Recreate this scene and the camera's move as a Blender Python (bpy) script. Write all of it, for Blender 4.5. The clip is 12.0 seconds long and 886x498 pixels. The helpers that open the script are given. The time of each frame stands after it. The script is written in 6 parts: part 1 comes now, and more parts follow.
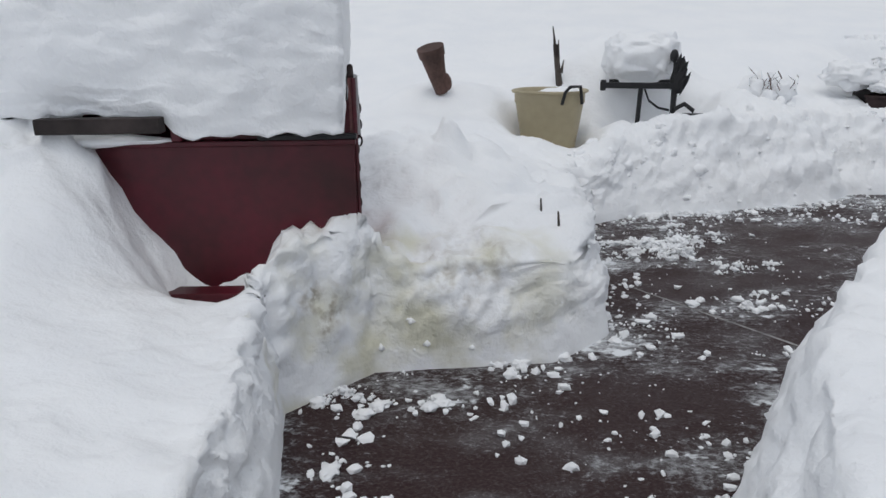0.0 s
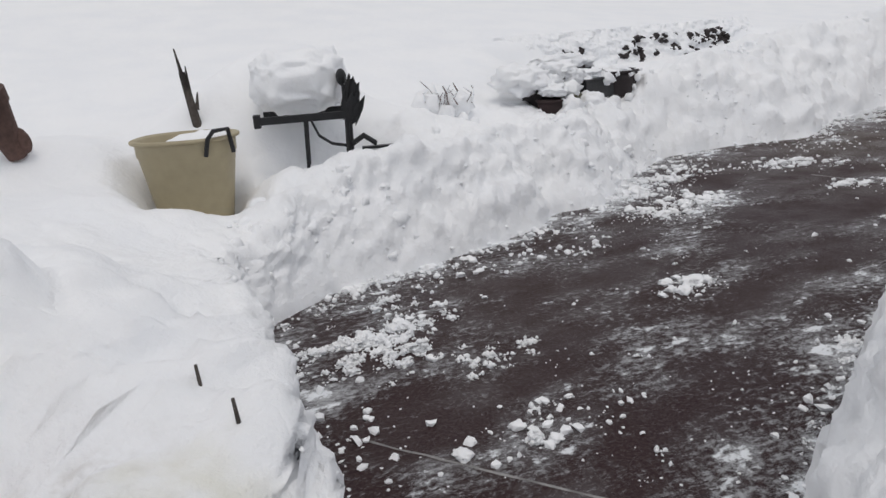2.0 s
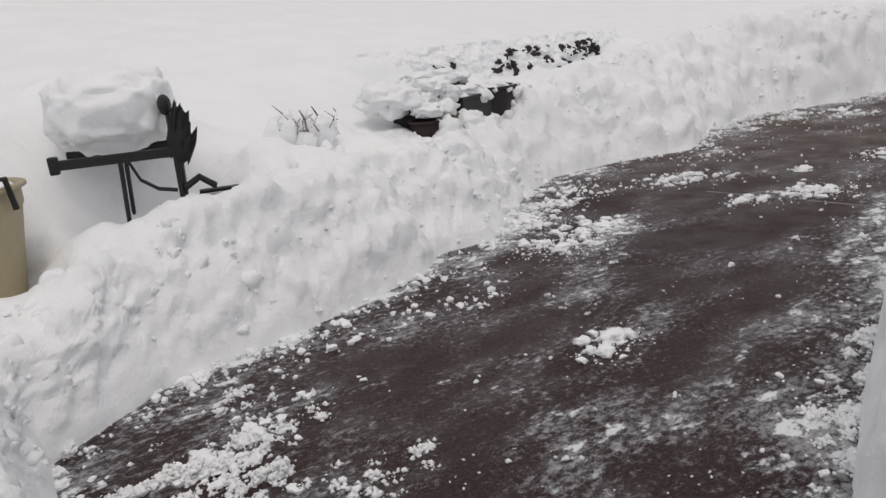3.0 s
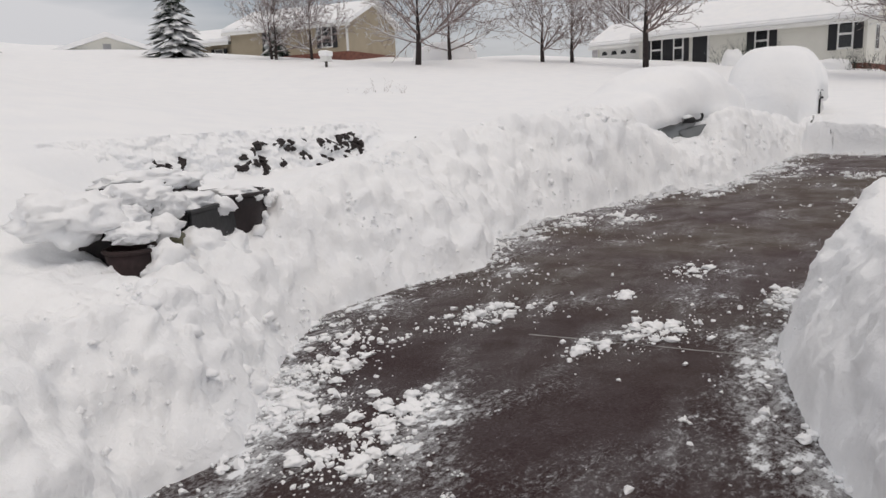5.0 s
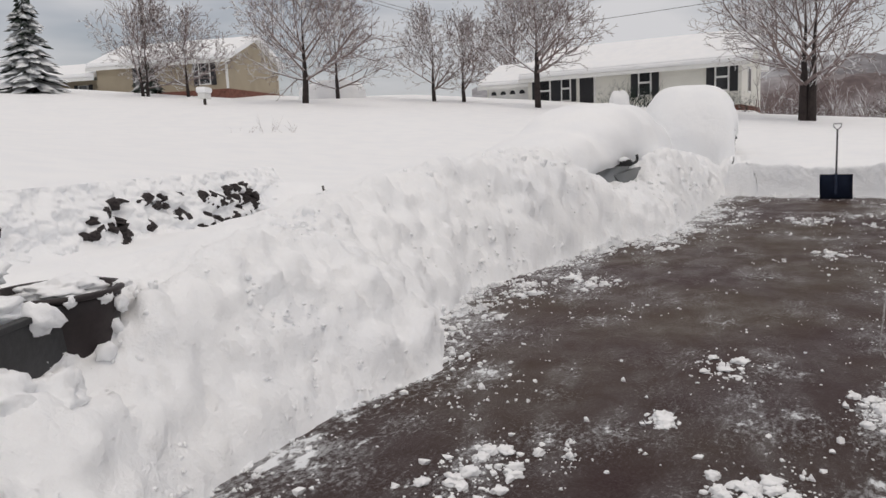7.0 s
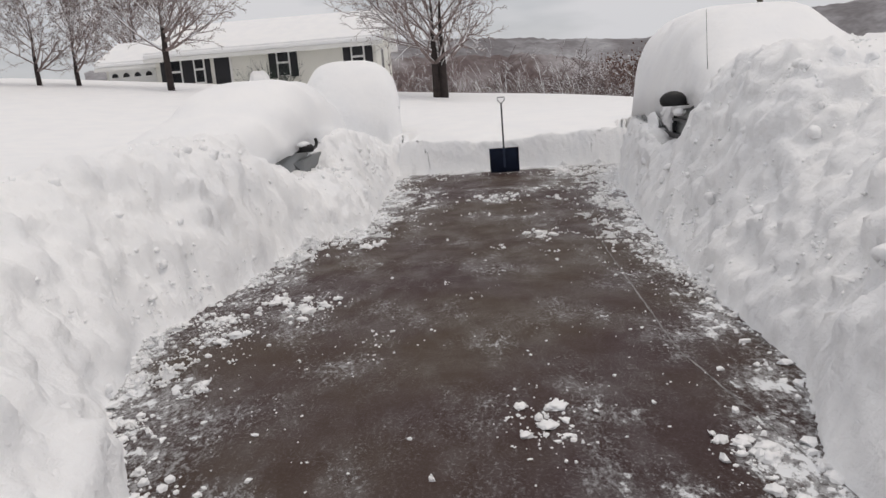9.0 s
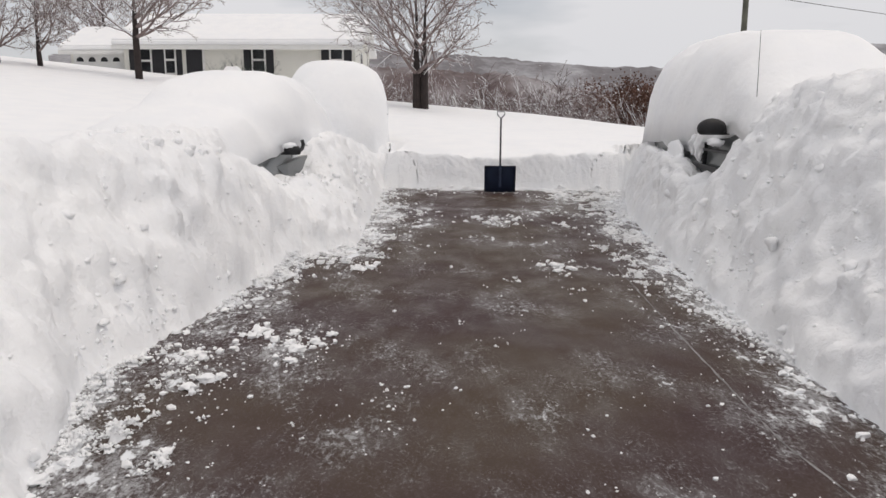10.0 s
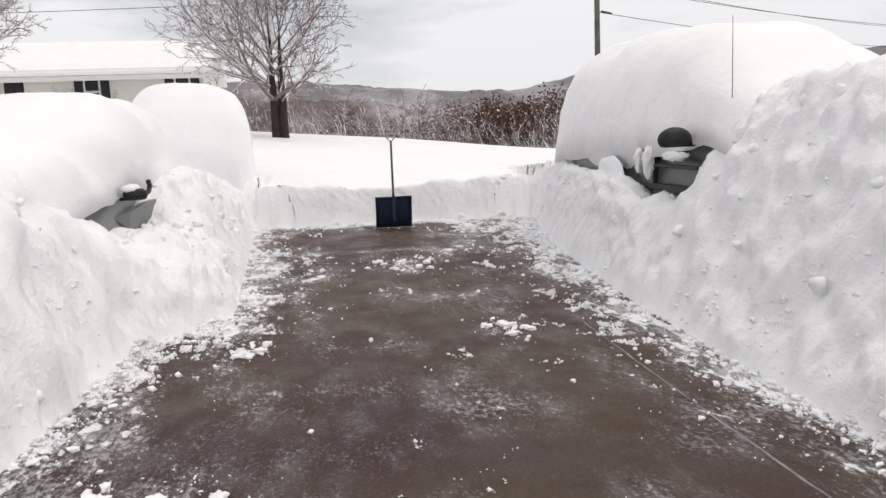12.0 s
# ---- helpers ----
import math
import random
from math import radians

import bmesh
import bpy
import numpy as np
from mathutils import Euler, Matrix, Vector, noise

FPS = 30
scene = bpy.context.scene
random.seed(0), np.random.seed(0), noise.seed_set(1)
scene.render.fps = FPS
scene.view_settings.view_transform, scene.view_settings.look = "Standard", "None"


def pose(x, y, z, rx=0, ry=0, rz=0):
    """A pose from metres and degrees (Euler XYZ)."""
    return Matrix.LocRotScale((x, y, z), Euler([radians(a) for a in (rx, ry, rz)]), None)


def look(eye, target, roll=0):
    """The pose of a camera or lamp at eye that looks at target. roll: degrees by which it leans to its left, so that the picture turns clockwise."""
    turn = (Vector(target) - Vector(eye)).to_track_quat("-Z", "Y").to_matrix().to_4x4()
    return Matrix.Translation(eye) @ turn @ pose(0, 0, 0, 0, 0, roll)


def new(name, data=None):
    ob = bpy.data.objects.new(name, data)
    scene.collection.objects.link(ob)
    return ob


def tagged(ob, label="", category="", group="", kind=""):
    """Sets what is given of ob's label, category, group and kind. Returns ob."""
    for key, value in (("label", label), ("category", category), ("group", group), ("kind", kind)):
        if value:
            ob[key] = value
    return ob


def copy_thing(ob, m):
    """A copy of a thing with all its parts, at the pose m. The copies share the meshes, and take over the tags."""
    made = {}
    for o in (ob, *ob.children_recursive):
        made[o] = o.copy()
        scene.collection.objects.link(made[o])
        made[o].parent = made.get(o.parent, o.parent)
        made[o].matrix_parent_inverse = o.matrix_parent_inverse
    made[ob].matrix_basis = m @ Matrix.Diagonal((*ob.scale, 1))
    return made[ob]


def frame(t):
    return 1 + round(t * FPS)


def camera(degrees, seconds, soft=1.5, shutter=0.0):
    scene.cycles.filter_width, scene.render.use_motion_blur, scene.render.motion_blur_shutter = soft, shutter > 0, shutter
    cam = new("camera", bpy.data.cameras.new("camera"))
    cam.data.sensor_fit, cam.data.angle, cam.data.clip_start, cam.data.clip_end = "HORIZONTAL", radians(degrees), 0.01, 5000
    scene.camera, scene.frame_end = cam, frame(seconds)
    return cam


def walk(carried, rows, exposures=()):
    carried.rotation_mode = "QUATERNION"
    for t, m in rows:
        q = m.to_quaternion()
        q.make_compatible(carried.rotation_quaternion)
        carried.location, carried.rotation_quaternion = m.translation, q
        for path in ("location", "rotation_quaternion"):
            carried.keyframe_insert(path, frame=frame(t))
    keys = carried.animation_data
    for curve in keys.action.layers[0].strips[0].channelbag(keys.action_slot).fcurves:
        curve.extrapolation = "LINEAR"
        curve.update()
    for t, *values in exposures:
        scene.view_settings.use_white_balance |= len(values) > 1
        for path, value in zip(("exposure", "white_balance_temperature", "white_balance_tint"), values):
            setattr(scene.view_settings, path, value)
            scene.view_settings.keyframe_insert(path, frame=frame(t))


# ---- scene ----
cam = camera(62.4, 12.0)
METRES, EYE, TILT, LEAN, TURN = 10.94, 1.45, 0.0, 0.0, 0.0
ROWS = [
    (0.0, 0.0, 0.0, 0.0, -0.25, -17.06, 0.82),
    (0.5, -0.0016, 0.036, -0.0036, -4.31, -16.94, 4.24),
    (1.0, 0.0061, 0.0771, -0.0034, -10.15, -17.24, 5.15),
    (1.5, 0.0177, 0.1102, 0.0006, -15.38, -16.65, 4.9),
    (2.0, 0.0288, 0.1485, 0.0014, -27.31, -17.18, 3.81),
    (2.5, 0.0482, 0.1808, 0.0016, -31.31, -14.58, 6.81),
    (3.0, 0.0722, 0.2157, -0.0024, -37.42, -16.66, 4.69),
    (3.5, 0.0926, 0.2508, -0.0042, -46.98, -12.7, 3.29),
    (5.5, 0.2229, 0.3742, -0.0047, -62.57, -11.16, 1.72),
    (6.0, 0.2541, 0.4049, -0.0028, -70.25, -11.24, 0.71),
    (6.5, 0.2791, 0.4311, -0.0029, -67.11, -9.14, 1.37),
    (7.0, 0.3096, 0.4605, -0.0003, -65.61, -8.32, 2.38),
    (7.5, 0.3353, 0.4862, 0.001, -76.65, -9.49, 3.15),
    (9.5, 0.4981, 0.549, 0.0011, -94.66, -11.25, 3.25),
    (10.0, 0.5416, 0.5659, -0.0024, -95.63, -10.38, -0.02),
    (10.5, 0.5791, 0.5749, -0.0045, -99.2, -9.63, 0.41),
    (11.0, 0.6256, 0.5767, -0.0063, -101.48, -12.42, 1.33),
    (11.5, 0.6652, 0.584, -0.0053, -105.59, -11.16, 3.44),
    (12.0, 0.7029, 0.579, -0.0058, -106.73, -8.61, 2.49),
]
walk(cam, [(t, pose(0, 0, EYE, TILT, LEAN, TURN) @ pose(METRES * x, METRES * y, METRES * z, 90 + pitch, roll, yaw)) for t, x, y, z, yaw, pitch, roll in ROWS],
     [(0.0, -0.24, 6450, 9), (1.5, -0.13, 6500, 10), (2.5, -0.22, 7000, 12), (3.5, -0.21, 7050, 12.5), (5.5, -0.13, 7150, 13), (7.5, -0.16, 7150, 13), (9.5, -0.02, 7150, 13), (10.5, 0.16, 7150, 13), (12.0, 0.33, 7200, 13)])

# ---- world and light ----
world = bpy.data.worlds.new("world")
scene.world = world
world.use_nodes = True
wn, wl = world.node_tree.nodes, world.node_tree.links
wn.clear()
w_out = wn.new("ShaderNodeOutputWorld")
w_bg = wn.new("ShaderNodeBackground")
w_sky = wn.new("ShaderNodeTexSky")
w_sky.sky_type = "NISHITA"
w_sky.sun_disc = False
w_sky.sun_elevation, w_sky.sun_rotation = radians(68), radians(200)
w_sky.air_density, w_sky.dust_density = 1.0, 2.5
w_tc = wn.new("ShaderNodeTexCoord")
w_map = wn.new("ShaderNodeMapping")
w_map.inputs["Scale"].default_value = (1.2, 1.2, 5.0)
w_noise = wn.new("ShaderNodeTexNoise")
w_noise.inputs["Scale"].default_value = 1.6
w_noise.inputs["Detail"].default_value = 5
w_ramp = wn.new("ShaderNodeValToRGB")
w_ramp.color_ramp.elements[0].position, w_ramp.color_ramp.elements[0].color = 0.38, (0.40, 0.40, 0.40, 1)
w_ramp.color_ramp.elements[1].position, w_ramp.color_ramp.elements[1].color = 0.55, (0.97, 0.97, 0.97, 1)
w_mix = wn.new("ShaderNodeMix")
w_mix.data_type = "RGBA"
w_mix.inputs["B"].default_value = (8.35, 8.6, 9.1, 1)
wl.new(w_tc.outputs["Generated"], w_map.inputs["Vector"])
wl.new(w_map.outputs["Vector"], w_noise.inputs["Vector"])
wl.new(w_noise.outputs["Fac"], w_ramp.inputs["Fac"])
wl.new(w_ramp.outputs["Color"], w_mix.inputs["Factor"])
wl.new(w_sky.outputs["Color"], w_mix.inputs["A"])
w_sep = wn.new("ShaderNodeSeparateXYZ")
w_grad = wn.new("ShaderNodeMapRange")
w_grad.inputs["From Min"].default_value, w_grad.inputs["From Max"].default_value = 0.02, 0.75
w_mul = wn.new("ShaderNodeMix")
w_mul.data_type, w_mul.blend_type = "RGBA", "MULTIPLY"
w_mul.inputs["Factor"].default_value = 1.0
wl.new(w_tc.outputs["Generated"], w_sep.inputs["Vector"])
wl.new(w_sep.outputs["Z"], w_grad.inputs["Value"])
wl.new(w_mix.outputs["Result"], w_mul.inputs["A"])
w_tint = wn.new("ShaderNodeMix")
w_tint.data_type = "RGBA"
w_tint.inputs["A"].default_value = (0.755, 0.79, 0.835, 1)
w_tint.inputs["B"].default_value = (1.02, 1.02, 1.01, 1)
wl.new(w_grad.outputs["Result"], w_tint.inputs["Factor"])
wl.new(w_tint.outputs["Result"], w_mul.inputs["B"])
wl.new(w_mul.outputs["Result"], w_bg.inputs["Color"])
w_bg.inputs["Strength"].default_value = 0.1
wl.new(w_bg.outputs["Background"], w_out.inputs["Surface"])

sun = new("sun", bpy.data.lights.new("sun", "SUN"))
sun.data.energy, sun.data.angle, sun.data.color = 0.5, radians(18), (1.0, 0.97, 0.92)
sun.matrix_world = look((-7, -18, 50), (0, 0, 0))
scene.view_settings.exposure = 0.0


# ---- materials ----
def material(name, colour, rough=0.8, metal=0.0, grain=0.12, size=12.0, bump=0.25, depth=0.01, second=None, fine=140.0, spec=0.4, detail=6):
    """A procedural surface: colour varied at two scales, with fine relief. second: a wear colour."""
    m = bpy.data.materials.new(name)
    m.use_nodes = True
    n, l = m.node_tree.nodes, m.node_tree.links
    b = n["Principled BSDF"]
    b.inputs["Roughness"].default_value, b.inputs["Metallic"].default_value = rough, metal
    b.inputs["Specular IOR Level"].default_value = spec
    tc = n.new("ShaderNodeTexCoord")
    big = n.new("ShaderNodeTexNoise")
    big.inputs["Scale"].default_value, big.inputs["Detail"].default_value = size * 0.15, detail
    small = n.new("ShaderNodeTexNoise")
    small.inputs["Scale"].default_value, small.inputs["Detail"].default_value = fine * 0.3, 3
    for t in (big, small):
        l.new(tc.outputs["Object"], t.inputs["Vector"])
    mix = n.new("ShaderNodeMix")
    mix.data_type = "RGBA"
    dark = [c * (1 - 2 * grain) for c in colour]
    mix.inputs["A"].default_value = (*(second or dark), 1)
    mix.inputs["B"].default_value = (*colour, 1)
    ramp = n.new("ShaderNodeMapRange")
    ramp.inputs["From Min"].default_value, ramp.inputs["From Max"].default_value = 0.33, 0.55
    l.new(big.outputs["Fac"], ramp.inputs["Value"])
    l.new(ramp.outputs["Result"], mix.inputs["Factor"])
    mul = n.new("ShaderNodeMix")
    mul.data_type, mul.blend_type = "RGBA", "MULTIPLY"
    mul.inputs["Factor"].default_value = min(1.0, grain * 3)
    grey = n.new("ShaderNodeMapRange")
    grey.inputs["From Min"].default_value, grey.inputs["From Max"].default_value = 0.3, 0.65
    grey.inputs["To Min"].default_value = 0.6
    l.new(small.outputs["Fac"], grey.inputs["Value"])
    l.new(mix.outputs["Result"], mul.inputs["A"])
    l.new(grey.outputs["Result"], mul.inputs["B"])
    l.new(mul.outputs["Result"], b.inputs["Base Color"])
    bm_ = n.new("ShaderNodeBump")
    bm_.inputs["Strength"].default_value, bm_.inputs["Distance"].default_value = bump, depth
    l.new(small.outputs["Fac"], bm_.inputs["Height"])
    l.new(bm_.outputs["Normal"], b.inputs["Normal"])
    return m


def snow_material(name, stain=0.0):
    m = bpy.data.materials.new(name)
    m.use_nodes = True
    n, l = m.node_tree.nodes, m.node_tree.links
    b = n["Principled BSDF"]
    b.inputs["Roughness"].default_value = 0.65
    b.inputs["Specular IOR Level"].default_value = 0.2
    geo = n.new("ShaderNodeNewGeometry")
    a = n.new("ShaderNodeTexNoise")
    a.inputs["Scale"].default_value, a.inputs["Detail"].default_value = 9, 6
    a.inputs["Roughness"].default_value = 0.6
    c = n.new("ShaderNodeTexNoise")
    c.inputs["Scale"].default_value, c.inputs["Detail"].default_value = 55, 4
    d = n.new("ShaderNodeTexNoise")
    d.inputs["Scale"].default_value, d.inputs["Detail"].default_value = 1.7, 5
    for t in (a, c, d):
        l.new(geo.outputs["Position"], t.inputs["Vector"])
    mix = n.new("ShaderNodeMix")
    mix.data_type = "RGBA"
    mix.inputs["A"].default_value = (0.90, 0.91, 0.925, 1)
    mix.inputs["B"].default_value = (0.935, 0.94, 0.945, 1)
    r = n.new("ShaderNodeMapRange")
    r.inputs["From Min"].default_value, r.inputs["From Max"].default_value = 0.35, 0.6
    l.new(d.outputs["Fac"], r.inputs["Value"])
    l.new(r.outputs["Result"], mix.inputs["Factor"])
    last = mix.outputs["Result"]
    if stain:
        # straw-coloured earth and grass caught in the shovelled snow
        e = n.new("ShaderNodeTexNoise")
        e.inputs["Scale"].default_value, e.inputs["Detail"].default_value = 3.4, 5
        l.new(geo.outputs["Position"], e.inputs["Vector"])
        r2 = n.new("ShaderNodeMapRange")
        r2.inputs["From Min"].default_value, r2.inputs["From Max"].default_value = 0.44, 0.66
        l.new(e.outputs["Fac"], r2.inputs["Value"])
        att = n.new("ShaderNodeAttribute")
        att.attribute_name = "dirt"
        mu = n.new("ShaderNodeMath")
        mu.operation = "MULTIPLY"
        l.new(r2.outputs["Result"], mu.inputs[0])
        l.new(att.outputs["Fac"], mu.inputs[1])
        mx = n.new("ShaderNodeMix")
        mx.data_type = "RGBA"
        mx.inputs["B"].default_value = (0.70, 0.68, 0.55, 1)
        l.new(mu.outputs["Value"], mx.inputs["Factor"])
        l.new(last, mx.inputs["A"])
        last = mx.outputs["Result"]
        g = n.new("ShaderNodeTexNoise")
        g.inputs["Scale"].default_value, g.inputs["Detail"].default_value = 16, 5
        l.new(geo.outputs["Position"], g.inputs["Vector"])
        r3 = n.new("ShaderNodeMapRange")
        r3.inputs["From Min"].default_value, r3.inputs["From Max"].default_value = 0.46, 0.66
        l.new(g.outputs["Fac"], r3.inputs["Value"])
        soil = n.new("ShaderNodeAttribute")
        soil.attribute_name = "soil"
        m3 = n.new("ShaderNodeMath")
        m3.operation = "MULTIPLY"
        l.new(r3.outputs["Result"], m3.inputs[0])
        l.new(soil.outputs["Fac"], m3.inputs[1])
        mz = n.new("ShaderNodeMix")
        mz.data_type = "RGBA"
        mz.inputs["B"].default_value = (0.26, 0.21, 0.13, 1)
        l.new(m3.outputs["Value"], mz.inputs["Factor"])
        l.new(last, mz.inputs["A"])
        last = mz.outputs["Result"]
    l.new(last, b.inputs["Base Color"])
    add = n.new("ShaderNodeMath")
    add.operation = "MULTIPLY_ADD"
    add.inputs[1].default_value = 0.13
    l.new(c.outputs["Fac"], add.inputs[0])
    l.new(a.outputs["Fac"], add.inputs[2])
    # shovelled snow breaks into clods, lying snow stays smooth
    loose = n.new("ShaderNodeAttribute")
    loose.attribute_name = "loose"
    vor = n.new("ShaderNodeTexVoronoi")
    vor.feature = "SMOOTH_F1"
    vor.inputs["Scale"].default_value, vor.inputs["Smoothness"].default_value = 21, 0.35
    if "Detail" in vor.inputs:
        vor.inputs["Detail"].default_value = 2.0
    warp = n.new("ShaderNodeVectorMath")
    warp.operation = "MULTIPLY_ADD"
    warp.inputs[1].default_value = (0.16, 0.16, 0.16)
    l.new(a.outputs["Color"], warp.inputs[0])
    l.new(geo.outputs["Position"], warp.inputs[2])
    l.new(warp.outputs["Vector"], vor.inputs["Vector"])
    clod = n.new("ShaderNodeMath")
    clod.operation = "MULTIPLY"
    l.new(vor.outputs["Distance"], clod.inputs[0])
    l.new(loose.outputs["Fac"], clod.inputs[1])
    clod2 = n.new("ShaderNodeMath")
    clod2.operation = "MULTIPLY_ADD"
    clod2.inputs[1].default_value = -0.55
    l.new(clod.outputs["Value"], clod2.inputs[0])
    l.new(add.outputs["Value"], clod2.inputs[2])
    bump = n.new("ShaderNodeBump")
    bump.inputs["Strength"].default_value, bump.inputs["Distance"].default_value = 0.30, 0.06
    l.new(clod2.outputs["Value"], bump.inputs["Height"])
    l.new(bump.outputs["Normal"], b.inputs["Normal"])
    return m


def driveway_material():
    """Wet brown-grey asphalt with scraped snow left in streaks and grains."""
    m = bpy.data.materials.new("wet_driveway")
    m.use_nodes = True
    n, l = m.node_tree.nodes, m.node_tree.links
    b = n["Principled BSDF"]
    geo = n.new("ShaderNodeNewGeometry")

    def tex(scale, detail, stretch=None, rough=0.6):
        t = n.new("ShaderNodeTexNoise")
        t.inputs["Scale"].default_value, t.inputs["Detail"].default_value, t.inputs["Roughness"].default_value = scale, detail, rough
        if stretch:
            mp = n.new("ShaderNodeMapping")
            mp.inputs["Scale"].default_value = stretch
            mp.inputs["Rotation"].default_value = (0, 0, radians(12))
            l.new(geo.outputs["Position"], mp.inputs["Vector"])
            l.new(mp.outputs["Vector"], t.inputs["Vector"])
        else:
            l.new(geo.outputs["Position"], t.inputs["Vector"])
        return t.outputs["Fac"]

    def rng(v, lo, hi, a=0.0, z=1.0):
        r = n.new("ShaderNodeMapRange")
        r.inputs["From Min"].default_value, r.inputs["From Max"].default_value = lo, hi
        r.inputs["To Min"].default_value, r.inputs["To Max"].default_value = a, z
        l.new(v, r.inputs["Value"])
        return r.outputs["Result"]

    def math_(op, p, q):
        r = n.new("ShaderNodeMath")
        r.operation = op
        for i, v in enumerate((p, q)):
            if isinstance(v, float):
                r.inputs[i].default_value = v
            else:
                l.new(v, r.inputs[i])
        return r.outputs["Value"]

    def mix(f, p, q):
        r = n.new("ShaderNodeMix")
        r.data_type = "RGBA"
        l.new(f, r.inputs["Factor"])
        for k, v in (("A", p), ("B", q)):
            if isinstance(v, tuple):
                r.inputs[k].default_value = (*v, 1)
            else:
                l.new(v, r.inputs[k])
        return r.outputs["Result"]

    # base colour blends from a darker near tone to a lighter far tone
    far_tone = n.new("ShaderNodeAttribute")
    far_tone.attribute_name = "far_tone"
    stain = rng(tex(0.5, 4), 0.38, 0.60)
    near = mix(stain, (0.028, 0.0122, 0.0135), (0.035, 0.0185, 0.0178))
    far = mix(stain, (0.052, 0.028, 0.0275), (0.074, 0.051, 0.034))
    base = mix(far_tone.outputs["Fac"], near, far)
    base = mix(rng(tex(70, 3), 0.42, 0.80), base, (0.070, 0.048, 0.045))
    att = n.new("ShaderNodeAttribute")
    att.attribute_name = "edge"
    patches = rng(tex(1.25, 4, (1.0, 1.7, 1.0)), 0.42, 0.68)
    where = math_("ADD", math_("MULTIPLY", patches, 0.75), att.outputs["Fac"])
    level = rng(where, 0.0, 1.1, 0.65, 0.41)
    fine = tex(20, 9, (1.0, 1.5, 1.0), 0.80)
    coarse = tex(5.5, 8, (1.0, 1.6, 1.0), 0.72)
    speck = math_("MULTIPLY", rng(tex(46, 6, (1.0, 1.2, 1.0), 0.8), 0.53, 0.68), math_("ADD", math_("MULTIPLY", patches, 0.42), 0.06))
    frost = math_("ADD", math_("MULTIPLY", rng(math_("SUBTRACT", fine, level), -0.02, 0.10), 0.45), speck)
    thick = rng(math_("SUBTRACT", coarse, level), 0.07, 0.13)
    slush = math_("MULTIPLY", rng(tex(3.0, 7, (0.8, 1.4, 1.0), 0.75), 0.46, 0.74), math_("ADD", math_("MULTIPLY", patches, 0.24), 0.01))
    cover = math_("MINIMUM", math_("ADD", math_("ADD", frost, thick), slush), 1.0)
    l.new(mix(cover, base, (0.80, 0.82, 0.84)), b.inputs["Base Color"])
    wet = rng(tex(2.2, 5), 0.38, 0.62, 0.36, 0.60)
    l.new(math_("MAXIMUM", wet, math_("MULTIPLY", cover, 0.8)), b.inputs["Roughness"])
    b.inputs["Specular IOR Level"].default_value = 0.12
    bump = n.new("ShaderNodeBump")
    bump.inputs["Strength"].default_value, bump.inputs["Distance"].default_value = 0.6, 0.012
    l.new(math_("ADD", math_("MULTIPLY", tex(120, 3), 0.25), cover), bump.inputs["Height"])
    l.new(bump.outputs["Normal"], b.inputs["Normal"])
    return m


def snowy_bark(name, bark, cover=0.35):
    """Bark with snow lying on the upper side of every limb."""
    m = material(name, bark, 0.9, grain=0.2, size=30, fine=120, bump=0.5)
    n, l = m.node_tree.nodes, m.node_tree.links
    b = n["Principled BSDF"]
    old = b.inputs["Base Color"].links[0].from_socket
    geo = n.new("ShaderNodeNewGeometry")
    sep = n.new("ShaderNodeSeparateXYZ")
    l.new(geo.outputs["True Normal"], sep.inputs["Vector"])
    t = n.new("ShaderNodeTexNoise")
    t.inputs["Scale"].default_value = 1.3
    l.new(geo.outputs["Position"], t.inputs["Vector"])
    ad = n.new("ShaderNodeMath")
    ad.operation = "ADD"
    l.new(sep.outputs["Z"], ad.inputs[0])
    l.new(t.outputs["Fac"], ad.inputs[1])
    r = n.new("ShaderNodeMapRange")
    r.inputs["From Min"].default_value, r.inputs["From Max"].default_value = 1.25 - cover, 1.4 - cover
    l.new(ad.outputs["Value"], r.inputs["Value"])
    mx = n.new("ShaderNodeMix")
    mx.data_type = "RGBA"
    l.new(r.outputs["Result"], mx.inputs["Factor"])
    l.new(old, mx.inputs["A"])
    mx.inputs["B"].default_value = (0.82, 0.84, 0.86, 1)
    l.new(mx.outputs["Result"], b.inputs["Base Color"])
    return m


SNOW = snow_material("snow")
SNOW_DIRTY = snow_material("dirty_snow", 1.0)
ASPHALT = driveway_material()
JOINT = material("packed_snow_joint", (0.34, 0.33, 0.325), 0.8, grain=0.2, size=60)
RED = material("maroon_paint", (0.105, 0.010, 0.020), 0.42, grain=0.2, size=14, second=(0.055, 0.012, 0.014), fine=60, bump=0.12)
PINK = material("faded_red_paint", (0.36, 0.16, 0.15), 0.6, grain=0.25, size=25, second=(0.16, 0.06, 0.055))
BLACK = material("black_metal", (0.018, 0.018, 0.02), 0.5, grain=0.2, size=30)
RUST = material("rusty_chain_steel", (0.05, 0.03, 0.028), 0.7, 0.4, grain=0.3, size=80)
OLDWOOD = material("grey_weathered_wood", (0.10, 0.085, 0.075), 0.9, grain=0.3, size=40)
TAN = material("tan_plastic", (0.42, 0.36, 0.235), 0.5, grain=0.06, size=14, fine=60, bump=0.08)
TERRA = material("brown_terracotta", (0.13, 0.075, 0.062), 0.85, grain=0.25, size=25)
BRICK = material("dark_stone_block", (0.055, 0.045, 0.045), 0.9, grain=0.3, size=25)
PLANTER_GREY = material("charcoal_planter", (0.045, 0.045, 0.048), 0.55, grain=0.2, size=20)
RED_POT = material("dark_red_clay", (0.045, 0.024, 0.024), 0.7, grain=0.25, size=25)
